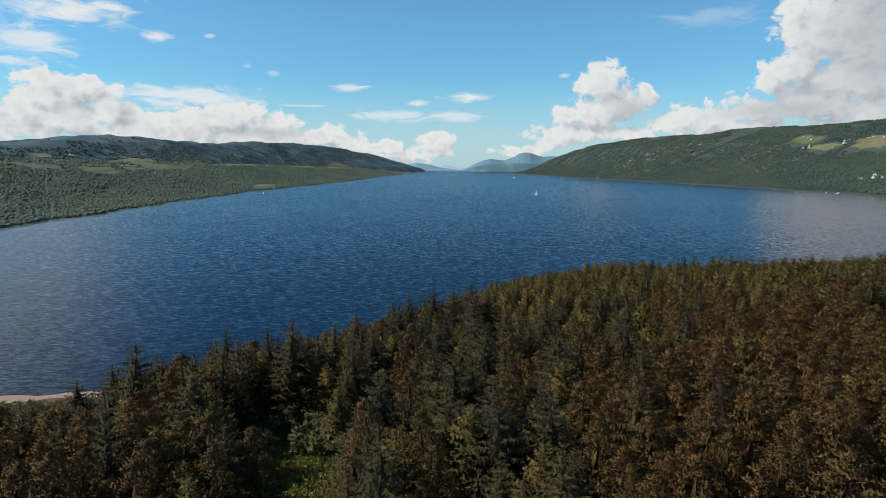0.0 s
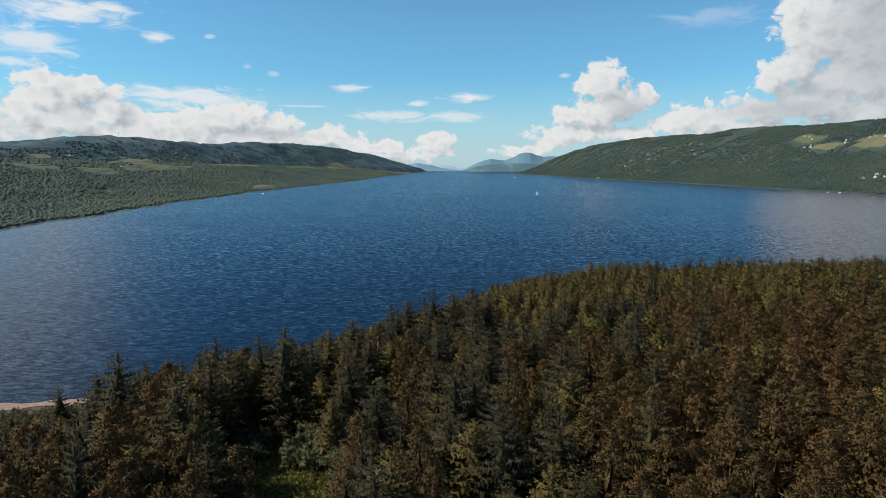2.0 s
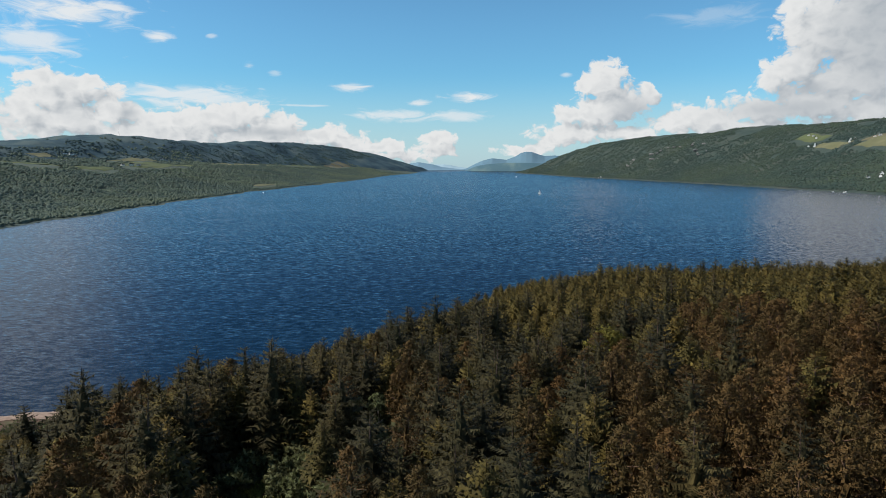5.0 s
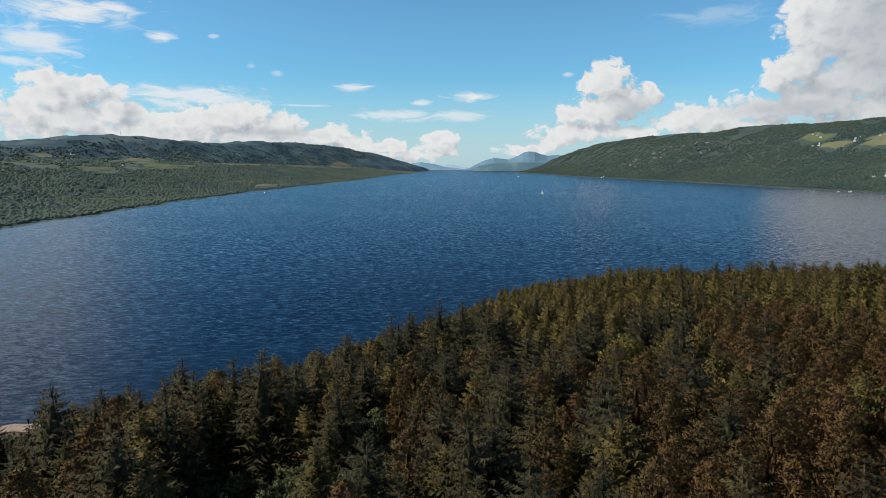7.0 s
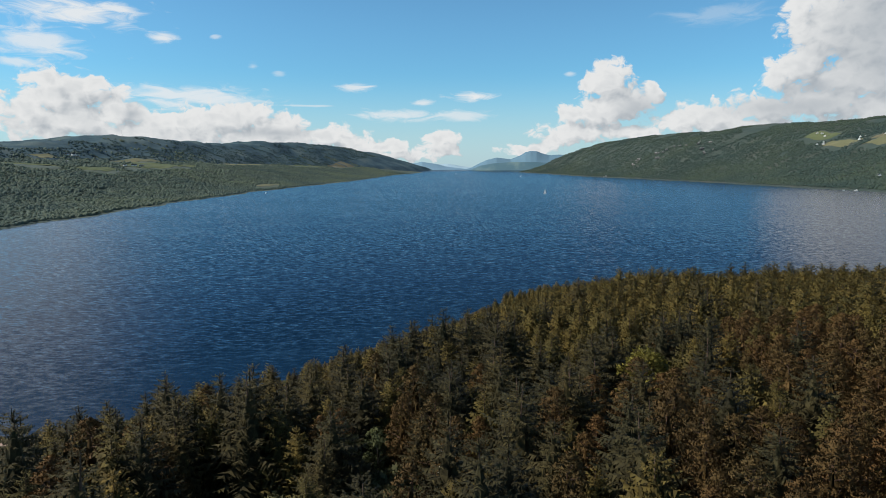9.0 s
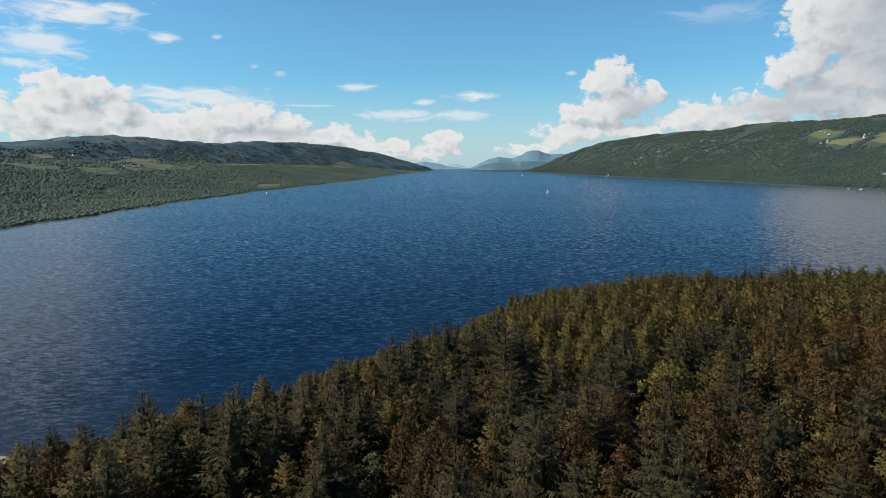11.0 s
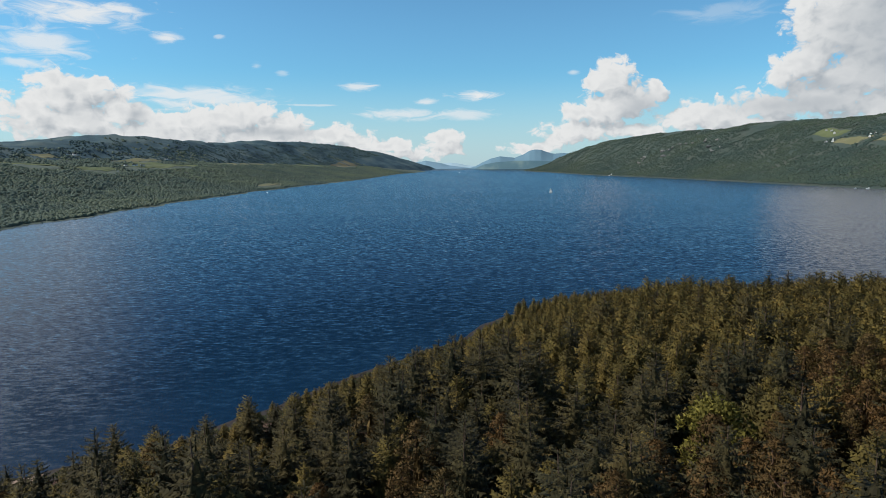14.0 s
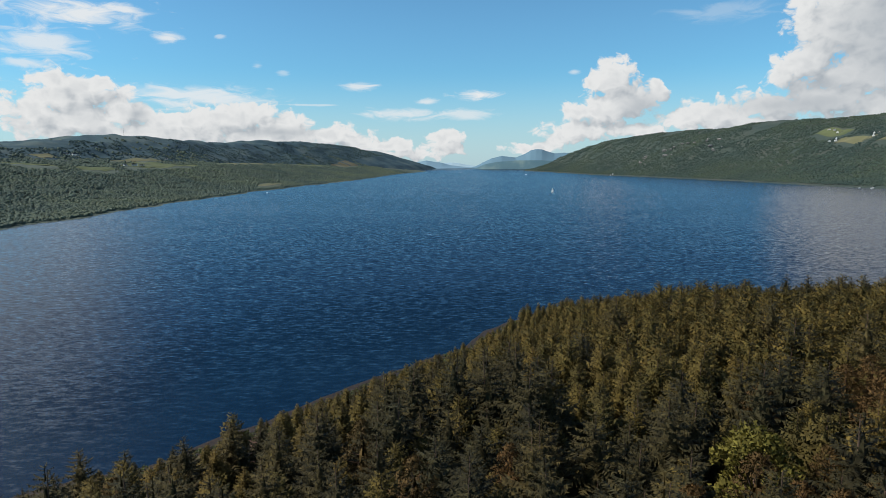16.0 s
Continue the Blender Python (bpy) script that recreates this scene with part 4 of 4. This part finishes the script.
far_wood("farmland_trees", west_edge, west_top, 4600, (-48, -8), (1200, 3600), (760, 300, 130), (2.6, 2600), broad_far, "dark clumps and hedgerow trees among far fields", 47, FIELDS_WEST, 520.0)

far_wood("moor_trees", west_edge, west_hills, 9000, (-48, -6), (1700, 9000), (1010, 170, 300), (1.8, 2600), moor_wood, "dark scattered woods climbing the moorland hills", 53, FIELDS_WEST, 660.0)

# ---------------------------------------------------------------- glade, shrubs, single trees
def leafy(name, height, reach, low, clumps, each, size, seed, leaves, bark, label, category, group=""):
    """A broad-crowned tree or bush: stem with limbs, and a crown of leaf clumps with gaps."""
    r = np.random.RandomState(seed)
    a, f = np.arange(clumps) * 2.4 + r.uniform(-0.4, 0.4, clumps), r.uniform(0, 1, clumps)
    rad = reach * np.sqrt((1 - (2 * f - 0.85) ** 2 * 0.75).clip(0.05)) * r.uniform(0.35, 1.0, clumps)
    c = np.stack([rad * np.cos(a), rad * np.sin(a), height * (low + (0.93 - low) * f)], -1)
    crown = gather([tufts(r, c, reach * r.uniform(0.25, 0.42, clumps), each, size, 0.85, 0.42, 0.35)])
    base = tagged(new(name), label, category, group)
    limbs = [tube([(0, 0, -0.2), (0.05, 0.02, height * 0.35), (0, 0.1, height * 0.75)], [height * 0.022, height * 0.017, height * 0.006], 6)]
    for q in c[:: max(1, clumps // 9)]:
        foot = np.array((0, 0.02, max(q[2] * 0.55, 0.1)))
        limbs.append(tube([foot, foot * 0.45 + q * 0.55, q], [height * 0.009, height * 0.006, height * 0.002], 4))
    child("trunk" if category == "tree" else "stems", mesh("stem", *gather(limbs), bark), base)
    child("crown", leaf_mesh("crown", *crown, leaves, crown_ways(crown, c), 0.35), base)
    return base


def ground_at(x, y):
    return float(ground_z(np.array(float(x)), np.array(float(y))))


def stand(ob, x, y, size=1.0, turn=0.0, sink=0.05):
    ob.matrix_basis = Matrix.LocRotScale((x, y, ground_at(x, y) - sink), Euler((0, 0, turn)), Vector((1, 1, 1)) * size)
    return ob


broad = leafy("broadleaf_tree", 16.5, 4.8, 0.3, 80, 52, 0.55, 401, leaf_mat, bark_mat, "bright yellow-green broadleaf tree among dark spruces", "tree")
stand(broad, 34, 135)
stand(leafy("broadleaf_tree", 11.0, 3.4, 0.3, 46, 42, 0.55, 402, leaf_mat, bark_mat, "small yellow-green broadleaf tree in the conifer wood", "tree"), 30, 128)
stand(leafy("birch_tree", 11.0, 3.0, 0.3, 44, 40, 0.5, 403, shrub_mat, dead_mat, "light green birch with a loose crown beside the glade", "tree"), -17, 121)
stand(leafy("birch_tree", 9.0, 2.8, 0.25, 40, 40, 0.5, 404, shrub_mat, dead_mat, "low spreading birch at the edge of the glade", "tree"), -13, 127)

bush = leafy("shrub", 3.2, 1.9, 0.12, 22, 34, 0.42, 410, shrub_mat, bark_mat, "rounded grey-green shrub at the glade's edge", "shrub", "shrubs of the glade")
places = [(-22, 116), (-25, 121), (-19, 112), (-30, 122), (-36, 121), (-41, 117), (-15, 117), (-27, 126), (-21, 125), (-33, 128), (-17, 131), (-12, 133), (-10, 126), (-43, 111), (-38, 127), (-24, 132),
          (-7, 142), (-5, 146), (8, 150), (6, 147), (-19, 138), (-14, 141), (-29, 135), (-44, 124)]
rb = random.Random(12)
for k in range(34):
    a, d = k * 2.4, math.sqrt((k + 0.5) / 34)
    places.append((-10 + 8.5 * d * math.cos(a), 107 + 15 * d * math.sin(a)))
    if k % 2:
        places.append((-25 + 11 * d * math.cos(a), 110 + 8 * d * math.sin(a)))
for k, (x, y) in enumerate(places):
    one = bush if k == 0 else copy_thing(bush, Matrix())
    stand(one, x + rb.uniform(-1, 1), y + rb.uniform(-1, 1), rb.uniform(0.8, 1.4) * (1 if k < 24 else 1.3), rb.uniform(0, 6))

r = np.random.RandomState(77)
n = 2600
a, d = r.uniform(0, 2 * np.pi, n), np.sqrt(r.uniform(0, 1, n))
x, y = -24 + 12 * d * np.cos(a) - 0.42 * 30 * d * np.sin(a), 88 + 32 * d * np.sin(a)
c = np.stack([x, y, ground_z(x, y) + r.uniform(0.2, 0.75, n)], -1)
bracken = new("bracken", mesh("bracken", *tufts(r, c, np.full(n, 0.45), 14, 0.5, 0.6, 0.4, 0.3), bracken_mat))
tagged(bracken, "bright green bracken filling a small glade", "bracken", kind="stuff")


r = np.random.RandomState(79)
t = r.uniform(-135, 70, 900)
k = r.uniform(1.5, 9, 900) + 4.5 * (t < -86)
x, y = t + 0.4 * k, np.interp(t, SHORE[:, 0], SHORE[:, 1]) - k * 1.3
c = np.stack([x, y, ground_z(x, y) + r.uniform(0.3, 1.3, 900)], -1)
scrub = new("shore_scrub", mesh("shore_scrub", *tufts(r, c, r.uniform(0.5, 1.1, 900), 26, 0.5, 0.8, 0.35, 0.4), shrub_mat))
tagged(scrub, "low grey-green scrub along the stony shore", "shrubs", kind="stuff")


def dead_tree(height, seed):
    """A standing dead stem with broken branch stubs."""
    r = np.random.RandomState(seed)
    base = tagged(new("dead_tree"), "bare bleached dead stem standing among conifers", "tree")
    child("trunk", mesh("trunk", *tube([(0, 0, -0.2), (0.1, 0, height * 0.4), (0.05, 0.1, height * 0.75), (0.15, 0.05, height)], [0.2, 0.15, 0.1, 0.04], 7), dead_mat), base)
    for k in range(9):
        z, a = height * r.uniform(0.35, 0.95), r.uniform(0, 6.3)
        ln = r.uniform(0.4, 1.3)
        child("branch", mesh("branch", *tube([(0.08, 0.03, z), (0.08 + 0.5 * ln * math.cos(a), 0.03 + 0.5 * ln * math.sin(a), z + 0.1), (ln * math.cos(a), ln * math.sin(a), z + 0.05)], [0.05, 0.035, 0.012], 5), dead_mat), base)
    return base


stand(dead_tree(11.5, 1), -1.8, 110)
stand(dead_tree(10.5, 2), 20, 131, 1, 2.0)
stand(dead_tree(9.5, 3), 8, 152, 1, 4.0)

# ---------------------------------------------------------------- boats
def drawn(x, y, z, turn=0.0, size=1.0):
    """The pose and scale of a far thing at true metres, drawn in like the land."""
    p = draw_in(np.array([(x, y, z)]))[0]
    k = math.hypot(p[0] - HUB[0], p[1] - HUB[1]) / math.hypot(x - HUB[0], y - HUB[1])
    return Matrix.LocRotScale(tuple(p), Euler((0, 0, turn)), Vector((1, 1, 1)) * (k * size))


def hull_mesh(length, beam, depth):
    """A boat's hull with a raked bow, closed by its deck."""
    bm = bmesh.new()
    rings = []
    for t in (0, 0.2, 0.45, 0.7, 0.88, 1.0):
        w = beam / 2 * (0.8 + 0.2 * math.sin(math.pi * t)) * (1 - max(0, (t - 0.45) / 0.55) ** 2 * 0.97)
        y, rise = (t - 0.5) * length, depth * (1 + 0.25 * t * t)
        rings.append([bm.verts.new(p) for p in ((-w, y, rise), (-w * 0.8, y, 0.1 * depth), (0, y - 0.06 * length * t, -0.35 * depth), (w * 0.8, y, 0.1 * depth), (w, y, rise))])
    for a, b in zip(rings, rings[1:]):
        for k in range(4):
            bm.faces.new((a[k], a[k + 1], b[k + 1], b[k]))
        bm.faces.new((a[4], a[0], b[0], b[4]))
    bm.faces.new(rings[0])
    bmesh.ops.recalc_face_normals(bm, faces=bm.faces)
    return bm


def sail_mesh(corners, belly):
    """A filled triangular sail with a little thickness."""
    bm = bmesh.new()
    a, b, c = (Vector(q) for q in corners)
    rows = []
    for i in range(7):
        row = []
        for j in range(7 - i):
            u, v = i / 6, j / 6
            p = a + (b - a) * u + (c - a) * v
            p.x += belly * 4 * u * (1 - u) * (1 - v) + belly * v * (1 - u - v) * 2
            row.append(bm.verts.new(p))
        rows.append(row)
    for i in range(6):
        for j in range(6 - i):
            bm.faces.new((rows[i][j], rows[i + 1][j], rows[i][j + 1]))
            if j < 5 - i:
                bm.faces.new((rows[i + 1][j], rows[i + 1][j + 1], rows[i][j + 1]))
    bmesh.ops.solidify(bm, geom=bm.faces[:], thickness=0.03)
    return bm


def box_mesh(x0, x1, y0, y1, z0, z1, bevel=0.05):
    bm = bmesh.new()
    bmesh.ops.create_cube(bm, size=1, matrix=Matrix.LocRotScale(((x0 + x1) / 2, (y0 + y1) / 2, (z0 + z1) / 2), None, (x1 - x0, y1 - y0, z1 - z0)))
    if bevel:
        bmesh.ops.bevel(bm, geom=bm.edges[:], offset=bevel, segments=1, affect="EDGES")
    return bm


yacht = tagged(new("sailing_boat"), "small white sailing boat under sail on the loch", "boat")
part("hull", hull_mesh(9.5, 3.0, 1.1), white_mat, yacht)
part("cabin", box_mesh(-0.9, 0.9, -1.2, 2.2, 1.1, 1.75, 0.2), white_mat, yacht)
child("mast", mesh("mast", *tube([(0, 0.9, 0.9), (0, 0.9, 7), (0, 0.85, 13.2)], [0.1, 0.09, 0.05], 8), slate_mat), yacht, "slim dark mast")
child("boom", mesh("boom", *tube([(0, 0.9, 2.2), (0.25, -1.3, 2.2), (0.5, -3.5, 2.2)], [0.07, 0.07, 0.05], 8), slate_mat), yacht)
part("mainsail", sail_mesh(((0.5, -3.4, 2.35), (0, 0.8, 2.35), (0, 0.8, 12.9)), 0.35), sail_mat, yacht, "white triangular mainsail")
part("jib", sail_mesh(((0.4, 1.0, 1.9), (0, 4.5, 1.5), (0, 0.95, 11.0)), 0.3), sail_mat, yacht, "white triangular jib")
part("rudder", box_mesh(-0.05, 0.05, -5.1, -4.7, -0.6, 0.8, 0.02), slate_mat, yacht)
yacht.matrix_basis = drawn(235, 1478, -0.1, 0.9, 0.8)


def motor_boat():
    base = tagged(new("motor_boat"), "small white cabin boat on the open loch", "boat", "motor boats on the loch")
    part("hull", hull_mesh(10.0, 3.2, 1.3), white_mat, base)
    part("cabin", box_mesh(-1.1, 1.1, -2.2, 1.6, 1.3, 2.9, 0.25), white_mat, base)
    part("windscreen", box_mesh(-1.0, 1.0, 1.5, 1.75, 2.0, 2.7, 0.05), glass_mat, base, "dark glass windscreen")
    child("rail", mesh("rail", *tube([(-1.2, 1.5, 2.1), (0, 4.4, 2.3), (1.2, 1.5, 2.1)], [0.05, 0.05, 0.05], 6), white_mat), base)
    return base


cruiser = motor_boat()
cruiser.matrix_basis = drawn(520, 4300, -0.15, 1.2)
for x, y, turn, size in ((85, 6300, 1.5, 1.2), (1046, 1565, 1.4, 1.1), (-466, 1545, 0.3, 0.8), (1030, 1590, 1.7, 0.7), (955, 3690, 1.2, 1.3)):
    copy_thing(cruiser, Matrix()).matrix_basis = drawn(x, y, -0.15, turn, size)

# ---------------------------------------------------------------- far houses, mast, crags
def house(length, width, eaves, ridge, roof, label):
    """A plain gabled house: walls, overhanging roof, chimneys, door and windows with sills."""
    base = tagged(new("house"), label, "house", "white houses on the far banks")
    bm = bmesh.new()
    rings = [[bm.verts.new((x, y, z)) for y, z in ((-width / 2, 0), (width / 2, 0), (width / 2, eaves), (0, ridge), (-width / 2, eaves))] for x in (-length / 2, length / 2)]
    for k in range(5):
        bm.faces.new((rings[0][k], rings[0][(k + 1) % 5], rings[1][(k + 1) % 5], rings[1][k]))
    bm.faces.new(rings[0])
    bm.faces.new(rings[1])
    bmesh.ops.recalc_face_normals(bm, faces=bm.faces)
    part("wall", bm, white_mat, base, "white rendered walls")
    for side in (-1, 1):
        bm = bmesh.new()
        e, run = 0.5, (ridge - eaves) / (width / 2)
        p = [(-length / 2 - e, side * (width / 2 + e), eaves - e * run + 0.12), (length / 2 + e, side * (width / 2 + e), eaves - e * run + 0.12), (length / 2 + e, 0, ridge + 0.12), (-length / 2 - e, 0, ridge + 0.12)]
        bm.faces.new([bm.verts.new(q) for q in p])
        bmesh.ops.solidify(bm, geom=bm.faces[:], thickness=-0.25 * side)
        part("roof", bm, roof, base)
    for x in (-length / 2 + 0.8, length / 2 - 0.8):
        part("chimney", box_mesh(x - 0.5, x + 0.5, -0.4, 0.4, ridge - 0.4, ridge + 1.3, 0.05), white_mat, base)
    for side in (-1, 1):
        for k in range(4):
            x = -length / 2 + length * (k + 0.5) / 4
            if k == 1:
                part("door", box_mesh(x - 0.5, x + 0.5, side * width / 2 - 0.06, side * width / 2 + 0.06, 0, 2.05, 0.02), slate_mat, base)
            else:
                w = part("window", box_mesh(x - 0.65, x + 0.65, side * width / 2 - 0.06, side * width / 2 + 0.06, 0.9, 2.3, 0.02), glass_mat, base, "dark window pane")
                part("sill", box_mesh(x - 0.75, x + 0.75, side * (width / 2 + 0.08) - 0.1, side * (width / 2 + 0.08) + 0.1, 0.78, 0.9, 0.02), white_mat, w)
    return base


cottage = house(14, 7, 3.2, 6.2, slate_mat, "white farmhouse with a grey slate roof on the far bank")
villa = house(18, 8, 5.0, 8.5, slate_mat, "white two-storey house with a slate roof among far woods")
lodge = house(12, 7, 3.0, 5.6, tile_mat, "white cottage with a red tiled roof beside a far field")
sites = [(cottage, -1500, 2380, 0.3), (villa, -1490, 2405, 1.2), (cottage, -1470, 2400, 0.5), (lodge, -1245, 1925, 0.2), (cottage, -1228, 1945, 1.0), (villa, -1065, 2050, 0.4), (cottage, -1048, 2065, 0.4), (cottage, -1085, 2030, 1.3),
         (cottage, -1340, 2850, 0.7)]
east_sites = [(villa, 1468, 2395, 1.2), (cottage, 1480, 2412, 1.1), (cottage, 1462, 2425, 1.3), (lodge, 1542, 2560, 1.4), (cottage, 1545, 2530, 1.5), (villa, 1538, 2500, 1.1), (cottage, 1520, 2262, 0.9), (lodge, 1518, 2235, 1.2),
              (villa, 1485, 2216, 1.0), (cottage, 1494, 2076, 1.3), (lodge, 1500, 2110, 1.2), (villa, 1224, 1684, 1.1), (villa, 1200, 1655, 0.9), (cottage, 1190, 1690, 1.4), (cottage, 1205, 1630, 1.2), (cottage, 1480, 2010, 1.0),
              (cottage, 968, 3690, 1.2), (lodge, 985, 3800, 1.0)]
placed = set()
for rows, height in ((sites, west_top), (east_sites, east_hill)):
    for kind, x, y, turn in rows:
        one = copy_thing(kind, Matrix()) if kind.name in placed else kind
        placed.add(kind.name)
        z = float(height(np.array(float(x)), np.array(float(y))))
        one.matrix_basis = drawn(x, y, z + 1.2, turn, 0.9)

mast = tagged(new("radio_mast"), "thin lattice radio mast on the hilltop", "mast")
for q in range(3):
    a = q * 2.094
    child("leg", mesh("leg", *tube([(1.6 * math.cos(a), 1.6 * math.sin(a), -2), (0.9 * math.cos(a), 0.9 * math.sin(a), 20), (0.3 * math.cos(a), 0.3 * math.sin(a), 27)], [0.16, 0.14, 0.12], 5), slate_mat), mast)
for k in range(8):
    z, rr = 3 + 5 * k, 1.5 - 0.16 * k
    child("brace", mesh("brace", *tube([(rr * math.cos(a), rr * math.sin(a), z + 0.8 * q) for q, a in enumerate((0, 2.094, 4.189, 6.283))], [0.15] * 4, 4), slate_mat), mast)
mast.matrix_basis = drawn(-1798, 3338, float(west_hills(np.array(-1798.0), np.array(3338.0))) - 1, 0)


def crag(size, seed):
    """A jagged outcrop of pale rock breaking from the slope."""
    r = np.random.RandomState(seed)
    bm = bmesh.new()
    bmesh.ops.create_icosphere(bm, subdivisions=3, radius=1)
    for v in bm.verts:
        p = v.co
        k = 1 + 0.32 * noise.noise(p * 1.9 + Vector((seed, 0, 0))) + 0.22 * abs(noise.noise(p * 4.5 + Vector((0, seed, 0))))
        v.co = Vector((p.x * 0.6, p.y * 1.35, p.z * 0.6)) * (size * k)
    me = bpy.data.meshes.new("rock_outcrop")
    bm.to_mesh(me)
    bm.free()
    me.materials.append(rock_mat)
    return tagged(new("rock_outcrop", me), "pale grey rock outcrop among trees on the steep hillside", "rock", "rock outcrops of the hillside")


rc = random.Random(4)
crags = [crag(9, k) for k in range(4)]
spots_rock = [(1236, 3971), (1225, 3900), (1174, 3824), (1347, 3792), (1412, 3779), (1367, 3245), (1437, 3663), (1290, 3725), (1380, 3300), (1350, 3190), (1425, 3720), (1330, 3850), (1205, 3860), (1260, 3990), (1300, 3650), (1395, 3200),
              (1410, 3420), (1450, 3500), (1245, 3930), (1375, 3810), (1185, 3880), (1440, 3340)]
for k, (x, y) in enumerate(spots_rock):
    one = crags[k] if k < 4 else copy_thing(crags[k % 4], Matrix())
    z = float(east_hill(np.array(float(x)), np.array(float(y))))
    one.matrix_basis = drawn(x, y, z + 5.5, rc.uniform(0, 6), rc.uniform(0.6, 1.4))
